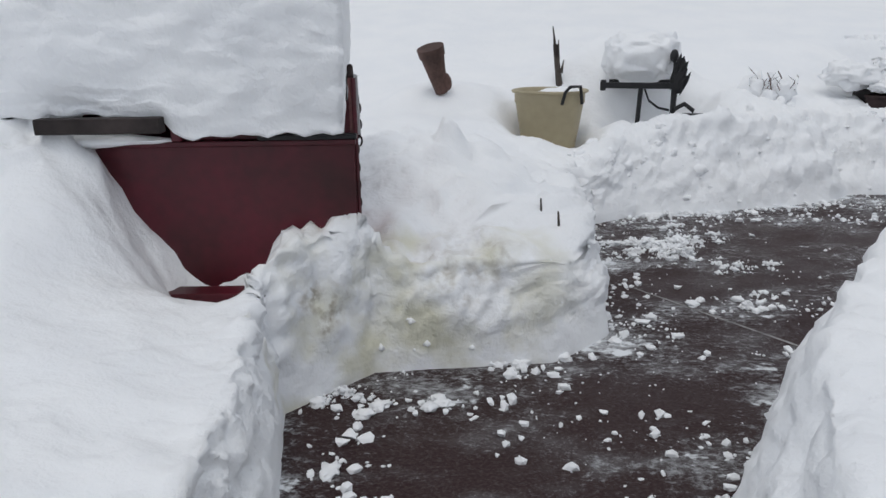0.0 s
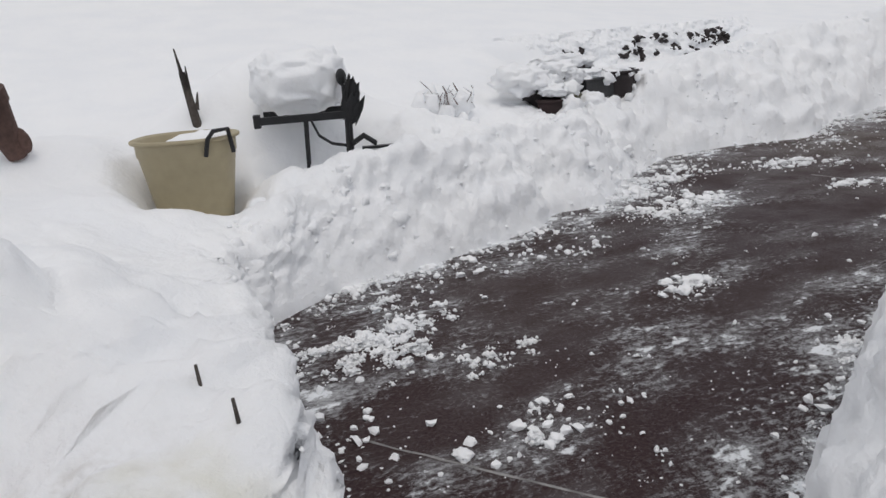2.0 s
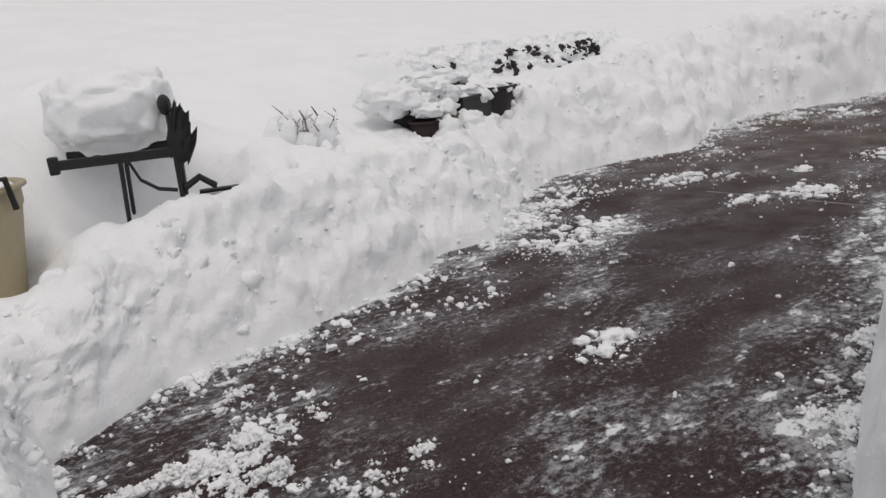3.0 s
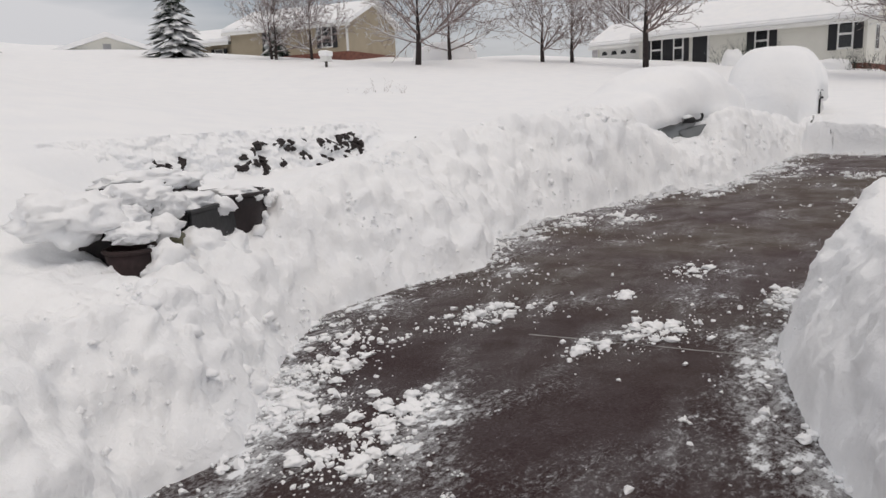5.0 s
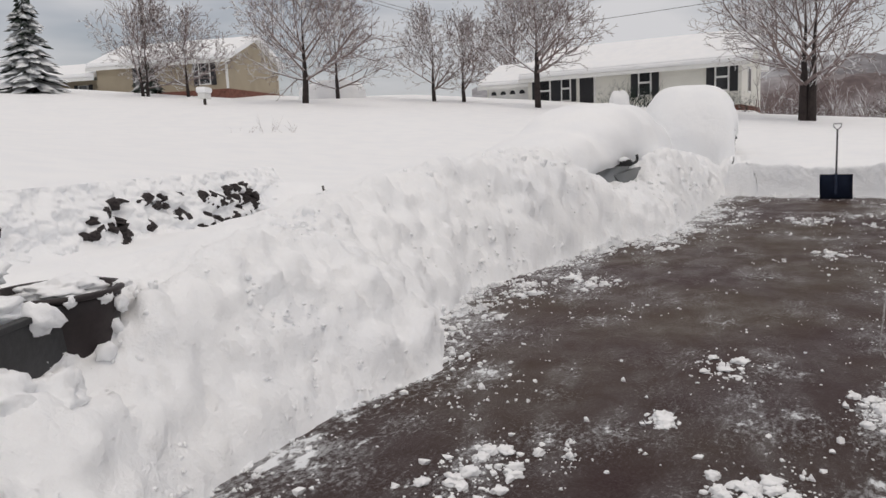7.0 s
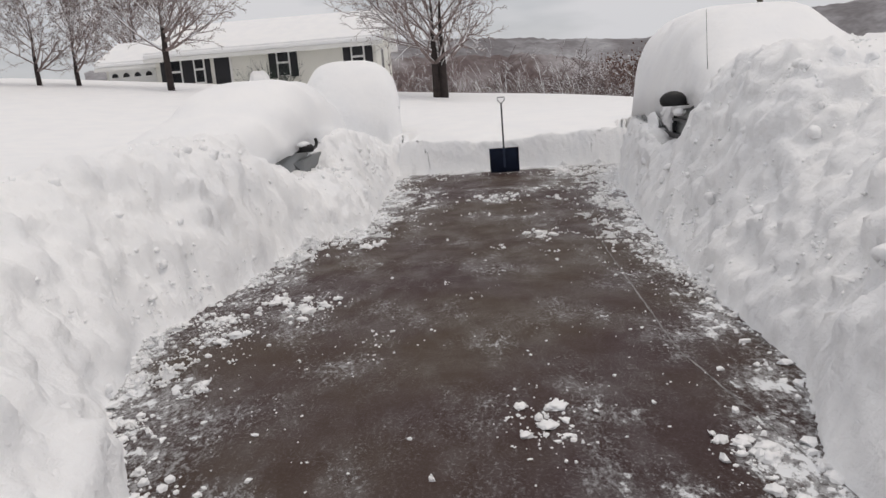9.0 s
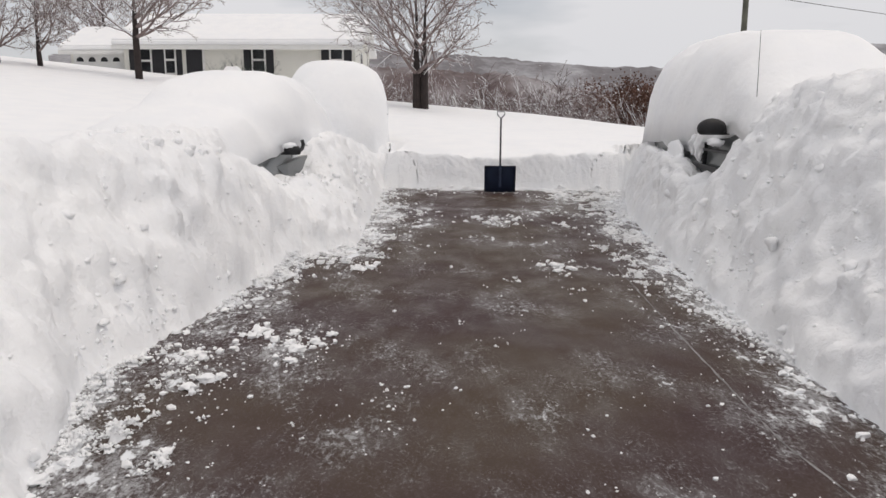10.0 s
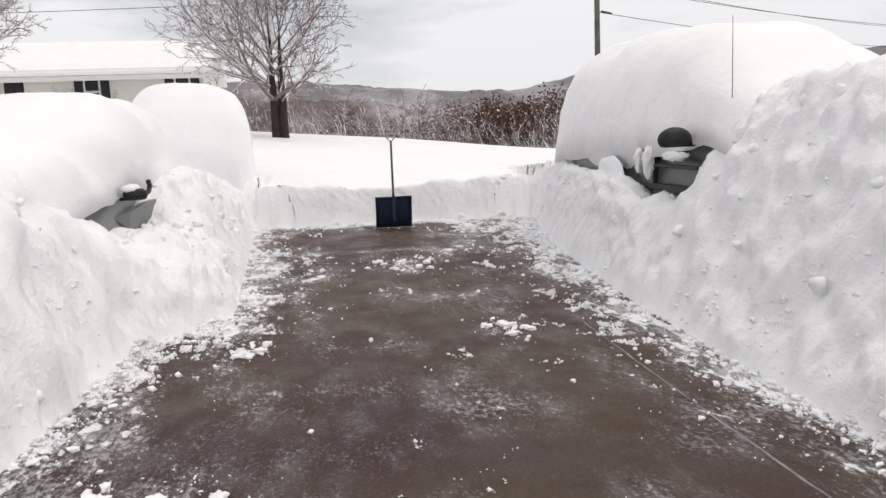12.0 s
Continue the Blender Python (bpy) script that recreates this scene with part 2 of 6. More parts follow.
OLIVE = material("olive_pot_glaze", (0.16, 0.15, 0.085), 0.5, grain=0.2, size=20)
PLANTER = material("dark_brown_planter", (0.035, 0.025, 0.026), 0.55, grain=0.2, size=20)
PLY = material("tan_plywood", (0.42, 0.27, 0.12), 0.75, grain=0.18, size=20)
SILVER = material("silver_grey_car_paint", (0.22, 0.23, 0.235), 0.3, 0.5, grain=0.04, size=6, bump=0.02)
GREYCAR = material("dark_silver_car_paint", (0.13, 0.14, 0.14), 0.32, 0.5, grain=0.04, size=6, bump=0.02)
WHITECAR = material("white_car_paint", (0.58, 0.59, 0.59), 0.35, grain=0.03, size=6, bump=0.02)
RUBBER = material("black_rubber", (0.015, 0.015, 0.016), 0.8, grain=0.1)
GLASS = material("dark_window_glass", (0.012, 0.014, 0.017), 0.08, grain=0.02, bump=0.0, spec=0.6)
LAMPGLASS = material("clear_lamp_plastic", (0.45, 0.46, 0.47), 0.2, grain=0.05, bump=0.02)
BLUE = material("blue_black_plastic", (0.03, 0.045, 0.085), 0.45, grain=0.1, size=30)
HANDLE = material("worn_shaft", (0.09, 0.09, 0.095), 0.5, grain=0.15, size=40)
PALEGRIP = material("pale_grey_grip", (0.42, 0.42, 0.43), 0.5, grain=0.1)
SIDING = material("white_siding", (0.78, 0.77, 0.71), 0.7, grain=0.03, size=5)
BEIGE = material("tan_siding", (0.40, 0.34, 0.25), 0.75, grain=0.05, size=5)
TRIM = material("white_trim", (0.80, 0.80, 0.78), 0.6, grain=0.03)
SHUTTER = material("black_shutter", (0.022, 0.022, 0.026), 0.6, grain=0.1)
HBRICK = material("red_brick", (0.24, 0.10, 0.075), 0.9, grain=0.2, size=30)
BARK = snowy_bark("dark_bark", (0.045, 0.034, 0.032), 0.30)
DARKWOOD = material("dark_weathered_wood", (0.055, 0.042, 0.040), 0.85, grain=0.3, size=18, fine=80, bump=0.3)
TWIG = snowy_bark("snowy_twigs", (0.27, 0.21, 0.20), 0.72)
REDTWIG = snowy_bark("reddish_brush", (0.17, 0.125, 0.12), 0.14)
RUSTLEAF = snowy_bark("rust_brown_leaves", (0.15, 0.075, 0.055), 0.0)
REDBARK = material("red_brown_bark", (0.15, 0.075, 0.05), 0.9, grain=0.3, size=30, fine=50, bump=0.8, depth=0.03)
NEEDLE = snowy_bark("dark_green_needles", (0.03, 0.045, 0.035), 0.12)
HILL = material("wooded_hill", (0.20, 0.19, 0.20), 0.95, grain=0.2, size=0.16, fine=0.9, bump=0.0, second=(0.42, 0.42, 0.44), detail=9)
SLOPE = material("brown_wooded_slope", (0.15, 0.115, 0.115), 0.95, grain=0.25, size=0.3, fine=1.6, bump=0.0, second=(0.40, 0.38, 0.39), detail=9)
POLE = material("grey_green_pole", (0.13, 0.13, 0.105), 0.9, grain=0.2)


# ---- mesh helpers ----
def part(name, bm, mat, parent=None, label="", smooth=False):
    me = bpy.data.meshes.new(name)
    bm.to_mesh(me)
    bm.free()
    me.materials.append(mat)
    if smooth:
        me.shade_smooth()
    ob = new(name, me)
    if parent is not None:
        ob.parent = parent
    if label:
        ob["label"] = label
    return ob


def empty(name, m, label, category, group="", kind=""):
    ob = new(name)
    ob.matrix_basis = m
    return tagged(ob, label, category, group, kind)


def box(bm, x0, y0, z0, x1, y1, z1, bevel=0.0, m=None):
    r = bmesh.ops.create_cube(bm, size=1.0)
    vs = r["verts"]
    for v in vs:
        v.co = Vector((x0 + (v.co.x + 0.5) * (x1 - x0), y0 + (v.co.y + 0.5) * (y1 - y0), z0 + (v.co.z + 0.5) * (z1 - z0)))
        if m is not None:
            v.co = m @ v.co
    if bevel:
        es = list({e for v in vs for e in v.link_edges})
        bmesh.ops.bevel(bm, geom=es, offset=bevel, segments=2, affect="EDGES", profile=0.6)
    return bm


def boxed(*a, **k):
    return box(bmesh.new(), *a, **k)


def tube(bm, a, b, r0, r1=None, sides=8, caps=True):
    a, b = Vector(a), Vector(b)
    d = b - a
    r1 = r0 if r1 is None else r1
    q = d.to_track_quat("Z", "Y").to_matrix()
    rings = []
    for p, r in ((a, r0), (b, r1)):
        rings.append([bm.verts.new(p + q @ Vector((r * math.cos(2 * math.pi * k / sides), r * math.sin(2 * math.pi * k / sides), 0))) for k in range(sides)])
    for k in range(sides):
        bm.faces.new((rings[0][k], rings[0][(k + 1) % sides], rings[1][(k + 1) % sides], rings[1][k]))
    if caps:
        bm.faces.new(rings[0][::-1])
        bm.faces.new(rings[1])
    return bm


def bent(bm, pts, r, sides=8):
    """One continuous tube through the points; closed when the last point is the first."""
    pts = [Vector(p) for p in pts]
    closed = (pts[0] - pts[-1]).length < 1e-6
    if closed:
        pts = pts[:-1]
    n, rings, up = len(pts), [], None
    for i, p in enumerate(pts):
        a = pts[(i - 1) % n] if (closed or i > 0) else p
        b = pts[(i + 1) % n] if (closed or i < n - 1) else p
        d = (b - a).normalized()
        if up is None:
            up = d.orthogonal().normalized()
        up = (up - d * up.dot(d)).normalized()
        side = d.cross(up)
        rings.append([bm.verts.new(p + r * (up * math.cos(2 * math.pi * k / sides) + side * math.sin(2 * math.pi * k / sides))) for k in range(sides)])
    pairs = list(zip(rings, rings[1:])) + ([(rings[-1], rings[0])] if closed else [])
    for u, v in pairs:
        for k in range(sides):
            bm.faces.new((u[k], u[(k + 1) % sides], v[(k + 1) % sides], v[k]))
    if not closed:
        bm.faces.new(rings[0][::-1])
        bm.faces.new(rings[-1])
    return bm


_table = np.random.RandomState(4).rand(4096)


def noise3(x, y, z):
    """Smooth value noise, -1 to 1, of arrays."""
    xi, yi, zi = np.floor(x).astype(int), np.floor(y).astype(int), np.floor(z).astype(int)
    u, v, w = x - xi, y - yi, z - zi
    u, v, w = u * u * (3 - 2 * u), v * v * (3 - 2 * v), w * w * (3 - 2 * w)

    def h(a, b, c):
        k = (a * 73856093) ^ (b * 19349663) ^ (c * 83492791)
        k = ((k ^ (k >> 13)) * 1274126177) & 0x7FFFFFFF
        return _table[(k ^ (k >> 11)) & 4095]
    out = 0
    for a in (0, 1):
        for b in (0, 1):
            for c in (0, 1):
                out = out + h(xi + a, yi + b, zi + c) * (u if a else 1 - u) * (v if b else 1 - v) * (w if c else 1 - w)
    return out * 2 - 1


def fbm(x, y, z, octaves=4, gain=0.5):
    s, k, a = 0, 1.0, 1.0
    for i in range(octaves):
        s = s + a * noise3(x * k + 7.1 * i, y * k - 3.7 * i, z * k + 1.3 * i)
        k, a = k * 2.03, a * gain
    return s


def smooth01(v):
    v = np.clip(v, 0, 1)
    return v * v * (3 - 2 * v)


# ---- the shape of the ground ----
# edge of the shovelled drive: first the banks towards the house yard, then the end, then back along the cars
LEFT = [(-0.55, -4.0), (-0.52, 1.9), (-0.63, 2.55), (-0.30, 2.90), (0.50, 2.97), (0.80, 3.26), (0.98, 5.2), (1.5, 5.52), (2.2, 5.62), (3.2, 5.88), (3.5, 6.15), (3.95, 6.1),
        (4.9, 6.8), (5.7, 7.25), (6.6, 7.2), (7.5, 6.95), (8.6, 7.5), (9.8, 7.74), (11.2, 7.38), (12.9, 7.0), (13.5, 6.35), (16.0, 6.15), (18.6, 5.95)]
RIGHT = [(17.7, 2.0), (15.5, 2.75), (12.9, 3.28), (11.4, 3.52), (9.65, 3.78), (8.3, 3.94), (7.4, 4.36), (6.3, 4.40), (5.4, 4.15), (4.5, 3.80), (3.5, 3.45), (2.6, 3.10), (1.50, 2.54), (0.95, 2.00), (0.64, 1.52), (0.44, 1.1), (0.40, -4.0)]


def drive_height(x, y):
    return 0.19 * smooth01((x - 10.0) / 8.5)


def ring_distance(x, y):
    """Distance from the shovelled area's edge (negative inside), and whether the nearest edge is the right-hand one."""
    pts = np.array(LEFT + RIGHT)
    best, inside, side = np.full(x.shape, 1e9), np.zeros(x.shape, bool), np.zeros(x.shape, int)
    count = len(pts)
    for i in range(count):
        (ax, ay), (bx, by) = pts[i], pts[(i + 1) % count]
        dx, dy = bx - ax, by - ay
        t = np.clip(((x - ax) * dx + (y - ay) * dy) / (dx * dx + dy * dy), 0, 1)
        d = np.hypot(x - ax - t * dx, y - ay - t * dy)
        kind = 0 if i < len(LEFT) - 1 else (2 if i == len(LEFT) - 1 else 1)
        side = np.where(d < best, kind, side)
        best = np.minimum(best, d)
        crosses = ((ay > y) != (by > y)) & (x < (bx - ax) * (y - ay) / (by - ay + 1e-12) + ax)
        inside ^= crosses
    return np.where(inside, -best, best), side


def field_height(x, y):
    """The undisturbed snow: level by the drive, rising to the houses, falling away to the valley."""
    near = smooth01((14.0 - x) / 10.0)
    z = 0.72 + near * (0.185 * np.clip(y - 7.0, 0, 12) + 0.045 * np.maximum(0, y - 19)) + (1 - near) * 0.08 * np.maximum(0, y - 8)
    z = z + 0.027 * np.maximum(0, y - 8) * (1 - 0.6 * near)
    z = z - 0.55 * smooth01((x - 33) / 6) * smooth01((y - 26) / 8)
    # the lawn steps up behind the stone wall
    ledge = smooth01((x - 4.6) / 0.9) * smooth01((10.8 - x) / 0.9) * smooth01((9.42 + 0.124 * (x - 5.4) - y) / 0.34 + 0.5)
    z = z - ledge * 0.14 * np.clip(y - 7.0, 0, 3)
    z = z + 0.068 * np.clip(x - 19, 0, 28)
    z = z + 0.088 * np.clip(y - 8, -30, 0) * smooth01((x - 20) / 18.0)
    r = np.hypot(x - 3, y - 5)
    az = np.degrees(np.arctan2(y - 5, x - 3))
    crest = 41 + 22 * smooth01((az - 0) / 8.0)
    z = z - 0.13 * np.clip(r - crest, 0, 130) * smooth01((70 - az) / 20.0) * smooth01((az + 75) / 20.0)
    z = z + 0.018 * fbm(x * 0.22, y * 0.22, 0 * x, 2) * smooth01((r - 5) / 10)
    return z


def bank_plan(x, side):
    left_crest = np.interp(x, [-6, -0.6, 0.7, 1.1, 1.5, 3.2, 4.4, 5.8, 7, 9, 11, 12.5, 13.2, 13.7, 14.4, 14.9, 16, 18], [0.62, 0.50, 0.47, 0.47, 0.58, 0.62, 0.62, 0.65, 0.86, 1.04, 1.18, 1.20, 0.92, 0.66, 0.68, 0.95, 1.02, 0.78])
    right_crest = np.interp(x, [-4, 1, 2.5, 5.5, 7.8, 9, 9.8, 11, 11.9, 12.35, 12.75, 13.3, 14, 16, 18], [0.68, 0.75, 0.80, 0.80, 0.82, 1.1, 1.32, 1.44, 1.34, 1.16, 0.74, 0.74, 0.88, 0.90, 0.78])
    left_run = np.interp(x, [-2, 0.7, 1.0, 1.5, 3, 4.4, 6.0, 7.5, 12.5, 13.5, 14.5], [0.09, 0.10, 0.14, 0.34, 0.44, 0.50, 0.58, 0.9, 0.75, 0.6, 0.5])
    right_run = np.interp(x, [1, 4.5, 8, 9.5, 11.5, 12.5, 13.5], [0.20, 0.24, 0.45, 1.0, 1.0, 0.5, 0.25])
    crest = np.where(side == 0, left_crest, np.where(side == 1, right_crest, 0.58))
    run = np.where(side == 0, left_run, np.where(side == 1, right_run, 0.10))
    return crest, run


def snow_height(x, y):
    d, side = ring_distance(x, y)
    base = field_height(x, y)
    crest, run = bank_plan(x, side)
    n1 = fbm(x * 1.3, y * 1.3, 0 * x + 3.3, 2)
    t = np.clip(d / run, 0, 1.0)
    # steep foot, rounded shoulder
    face = np.where(t < 1, 0.80 * t ** 0.75 + 0.20 * np.sin(t * np.pi / 2), 1.0)
    back = np.exp(-((np.maximum(d - run * 1.25, 0)) / np.where(side == 0, 0.85, 1.5)) ** 2)
    away = np.maximum(base, 0.3)
    h = away + (crest - away) * back
    lumpy = np.exp(-np.maximum(d - run, 0) / 0.8) * np.clip(d / run, 0, 1)
    h = h * face + lumpy * 0.075 * n1
    top = np.clip((d - 0.06) / 0.4, 0, 1)
    # the heap beside the steel box, with its peak
    h = h + 0.23 * np.exp(-(((x - 0.0) / 0.60) ** 2 + ((y - 4.25) / 0.60) ** 2)) * top
    h = h + 0.14 * np.exp(-(((x - 0.06) / 0.075) ** 4 + ((y - 4.12) / 0.09) ** 4))
    # block cut free at the foot of the box
    h = h + 0.145 * np.exp(-(((x + 0.50) / 0.24) ** 8 + ((y - 2.80) / 0.24) ** 8)) * np.clip(d / 0.08, 0, 1)
    # hollow under the steel box
    h = h - 0.26 * np.exp(-(((x + 0.98) / 0.24) ** 2 + ((y - 2.85) / 0.20) ** 2)) * np.clip(d / 0.2, 0, 1)
    # deep drift at the yard end of the box
    h = h + 0.44 * smooth01((-1.12 - x) / 0.4) * np.exp(-((y - 3.0) / 0.5) ** 2)
    # ragged snow against the steel and crumbled lumps over the heap
    h = h + 0.055 * fbm(x * 8, y * 8, 0 * x + 1.5, 3, 0.7) * np.exp(-((y - 2.92) / 0.2) ** 2) * (x < -0.3) * (x > -2.2)
    h = h + 0.060 * fbm(x * 5, y * 5, 0 * x + 7.5, 3, 0.65) * np.exp(-(((x - 0.2) / 0.75) ** 4 + ((y - 3.7) / 0.85) ** 4)) * np.clip(d / 0.2, 0, 1)
    # hollows round the tub and under the chair, and the drift behind them
    h = h - 0.34 * np.exp(-(((x - 0.92) / 0.34) ** 4 + ((y - 6.36) / 0.36) ** 4))
    h = h - 0.24 * np.exp(-(((x - 1.90) / 0.52) ** 4 + ((y - 6.56) / 0.32) ** 4))
    h = h + 0.60 * np.exp(-(((x - 1.75) / 0.75) ** 2 + ((y - 7.30) / 0.45) ** 2))
    # thrown snow heaped right of the chair, and the ridge before it
    h = h + 0.16 * np.exp(-(((x - 2.75) / 0.45) ** 2 + ((y - 6.75) / 0.40) ** 2))
    h = h + 0.07 * np.exp(-(((x - 2.0) / 0.9) ** 4 + ((y - 6.12) / 0.16) ** 2))
    h = h - 0.13 * np.exp(-(((x - 3.28) / 0.22) ** 2 + ((y - 7.05) / 0.16) ** 2))
    # hollow before the planters, and the corner of the sedan's door
    h = h - 0.06 * np.exp(-(((x - 5.36) / 0.42) ** 4 + ((y - 7.66) / 0.24) ** 4))
    h = h + 0.17 * np.exp(-(((x - 5.98) / 0.22) ** 2 + ((y - 7.72) / 0.16) ** 2))
    h = h - 0.16 * np.exp(-(((x - 14.68) / 0.34) ** 4 + ((y - 6.86) / 0.24) ** 4))
    h = h + 0.10 * np.exp(-(((x - 0.51) / 0.07) ** 2 + ((y - 3.37) / 0.07) ** 2)) * (d > 0)
    # snow that buries the noses of the parked cars
    def drift(cx, cy, rx, ry, top):
        k = np.exp(-((np.abs(x - cx) / rx) ** 4 + (np.abs(y - cy) / ry) ** 4))
        return np.maximum(0, top - h) * k * np.clip(d / 0.8, 0, 1)
    h = h + drift(0.05, 7.0, 0.55, 0.42, 0.93)
    h = h + drift(12.3, 8.5, 0.95, 1.5, 1.26)
    h = h + drift(13.3, 8.65, 1.3, 1.05, 1.14)
    h = h + drift(11.1, 2.05, 1.25, 1.15, 1.70)
    h = h + drift(15.5, 9.4, 3.5, 0.9, 1.05)
    inside = d < 0
    h = np.where(inside, -0.06 - 0.25 * np.clip(-d, 0, 0.5), h)
    return h + drive_height(x, y) * np.exp(-np.maximum(d, 0) / 3.0), d, side


def grow(start, step, factor, limit):
    out, v = [], start
    while abs(v) < limit:
        step *= factor
        v += step
        out.append(v)
    return out


def snow_sheet():
    xs = np.concatenate([np.arange(-3.0, -1.8, 0.05), np.arange(-1.8, -0.9, 0.03), np.arange(-0.9, 4.8, 0.027), np.arange(4.8, 13.5, 0.042), np.arange(13.5, 20.0, 0.06)])
    ys = np.concatenate([np.arange(-1.0, 0.9, 0.06), np.arange(0.9, 6.9, 0.028), np.arange(6.9, 8.6, 0.04), np.arange(8.6, 10.5, 0.06)])
    xs = np.concatenate([grow(xs[0], -0.06, 1.22, 1500)[::-1], xs, grow(xs[-1], 0.08, 1.13, 1500)])
    ys = np.concatenate([grow(ys[0], -0.08, 1.2, 1500)[::-1], ys, grow(ys[-1], 0.08, 1.13, 1500)])
    X, Y = np.meshgrid(xs, ys, indexing="ij")
    # draw the mesh together on the steep faces
    D, S = ring_distance(X, Y)
    run = bank_plan(X, S)[1]
    gx = np.gradient(D, axis=0) / np.gradient(X, axis=0)
    gy = np.gradient(D, axis=1) / np.gradient(Y, axis=1)
    ln = np.sqrt(gx * gx + gy * gy) + 1e-6
    wide = np.maximum(run * 1.1, 0.48)
    narrow = run * 1.02
    D2 = np.where(D < 0, D * 0.45, np.where(D < wide, D * narrow / wide, narrow + (D - wide) * (0.9 - narrow) / (0.9 - np.minimum(wide, 0.8))))
    D2 = np.where((D > 0.9) | (D < -0.25) | (run > 0.45), D, D2)
    for ax, ay in (RIGHT[0], LEFT[-1]):
        D2 = np.where(np.hypot(X - ax, Y - ay) < 0.55, D, D2)
    X, Y = X + gx / ln * (D2 - D), Y + gy / ln * (D2 - D)
    Z, D, S = snow_height(X, Y)
    # relief across the faces, with small overhangs
    V = np.stack([X, Y, Z], -1)
    N = np.cross(np.gradient(V, axis=0), np.gradient(V, axis=1))
    N /= np.linalg.norm(N, axis=-1, keepdims=True) + 1e-9
    near = np.exp(-np.maximum(D - 1.0, 0) / 0.6) * np.clip(D / 0.04, 0, 1)
    crest, run = bank_plan(X, S)
    slope = np.exp(-np.maximum(D - run * 1.1, 0) / 0.25)
    clods = 0.35 + 0.5 * fbm(X * 3.4, Y * 3.4, Z * 3.4, 2, 0.5)
    crumbs = 1 - np.abs(noise3(X * 13, Y * 13, Z * 13))
    amp = near * (0.028 * fbm(X * 4, Y * 4, Z * 4, 5, 0.55) + slope * (np.clip(run, 0.28, 0.7) * 0.085 * (clods - 0.35) + 0.05 * np.clip((run - 0.3) / 0.4, 0, 1) * fbm(X * 2.6, Y * 2.6, Z * 2.6, 3, 0.6) + 0.010 * crumbs * np.clip(fbm(X * 2, Y * 2, Z * 2, 2) + 0.5, 0, 1.2) + 0.022 * fbm(X * 16, Y * 16, Z * 16, 3, 0.7)))
    # rounded clods with creases between them
    puff = np.abs(noise3(X * 4.3, Y * 4.3, Z * 4.3)) + 0.55 * np.abs(noise3(X * 9.1 + 3, Y * 9.1, Z * 9.1)) + 0.3 * np.abs(noise3(X * 17.0, Y * 17.0 + 5, Z * 17.0))
    thrown = np.where(S == 0, np.maximum(smooth01((X - 0.9) / 0.5), 1.0 * (X > -0.72) * (Y > 2.3)), np.where(S == 1, smooth01((X - 7.0) / 1.5), 0.25)) * (1 - 0.3 * smooth01((X - 7.5) / 2))
    amp = amp + np.clip(D / 0.15, 0, 1) * np.exp(-np.maximum(D - run * 1.5, 0) / 0.45) * thrown * 0.068 * (puff - 0.45) * (0.6 + 0.7 * smooth01(0.5 + fbm(X * 0.8, Y * 0.8, 0 * X + 9, 2)))
    L = np.clip(near * (0.25 + slope), 0, 1.0) * np.where((X < -0.62) | ((S == 1) & (X < 6.0)), 0.25, 1.0)
    amp = amp * np.where(S == 2, 0.5, 1.0)
    X2, Y2, Z2 = X + N[..., 0] * amp, Y + N[..., 1] * amp, Z + N[..., 2] * amp
    V = np.stack([X2, Y2, Z2], -1)
    du, dv = np.gradient(V, axis=0), np.gradient(V, axis=1)
    N = np.cross(du, dv)
    N /= np.linalg.norm(N, axis=-1, keepdims=True) + 1e-9
    n, m = X.shape
    idx = np.arange(n * m).reshape(n, m)
    quads = np.stack([idx[:-1, :-1], idx[1:, :-1], idx[1:, 1:], idx[:-1, 1:]], -1).reshape(-1, 4)
    dq = D.reshape(-1)[quads]
    sq = S.reshape(-1)[quads[:, 0]]
    xq = X.reshape(-1)[quads[:, 0]]
    keep = dq.max(1) > -0.12
    bank = (dq.max(1) < 2.0) & (np.abs(xq) < 21)
    heap = bank & (sq == 0) & (xq < 1.3) & (xq > -0.72)
    groups = {"ground": keep & ~bank, "heap": keep & heap, "left": keep & bank & (sq == 0) & ~heap, "right": keep & bank & (sq == 1), "end": keep & bank & (sq == 2)}
    names = {"ground": ("ground", "smooth deep snow lying over lawns and fields", "snow", "structure", SNOW),
             "heap": ("snow_block", "shovelled snow heap with straw-coloured dirt stains", "snow block", "", SNOW_DIRTY),
             "left": ("snow_bank", "lumpy shovelled snow bank along the drive by the yard", "snow bank", "", SNOW),
             "right": ("snow_bank", "tall smooth snow bank thrown up against a buried van", "snow bank", "", SNOW),
             "end": ("snow_bank", "straight cut snow wall at the end of the drive", "snow bank", "", SNOW)}
    flat, normals = V.reshape(-1, 3), N.reshape(-1, 3)
    for key, mask in groups.items():
        q = quads[mask]
        used, inv = np.unique(q, return_inverse=True)
        inv = inv.reshape(-1, 4)
        name, label, cat, kind, mat = names[key]
        me = bpy.data.meshes.new(name)
        me.vertices.add(len(used))
        me.vertices.foreach_set("co", flat[used].astype(np.float32).reshape(-1))
        me.loops.add(len(inv) * 4)
        me.loops.foreach_set("vertex_index", inv.astype(np.int32).reshape(-1))
        me.polygons.add(len(inv))
        me.polygons.foreach_set("loop_start", np.arange(0, len(inv) * 4, 4, dtype=np.int32))
        me.update(calc_edges=True)
        me.materials.append(mat)
        me.shade_smooth()
        me.normals_split_custom_set_from_vertices([tuple(v) for v in normals[used].tolist()])
        me.attributes.new("loose", "FLOAT", "POINT").data.foreach_set("value", L.reshape(-1)[used].astype(np.float32))
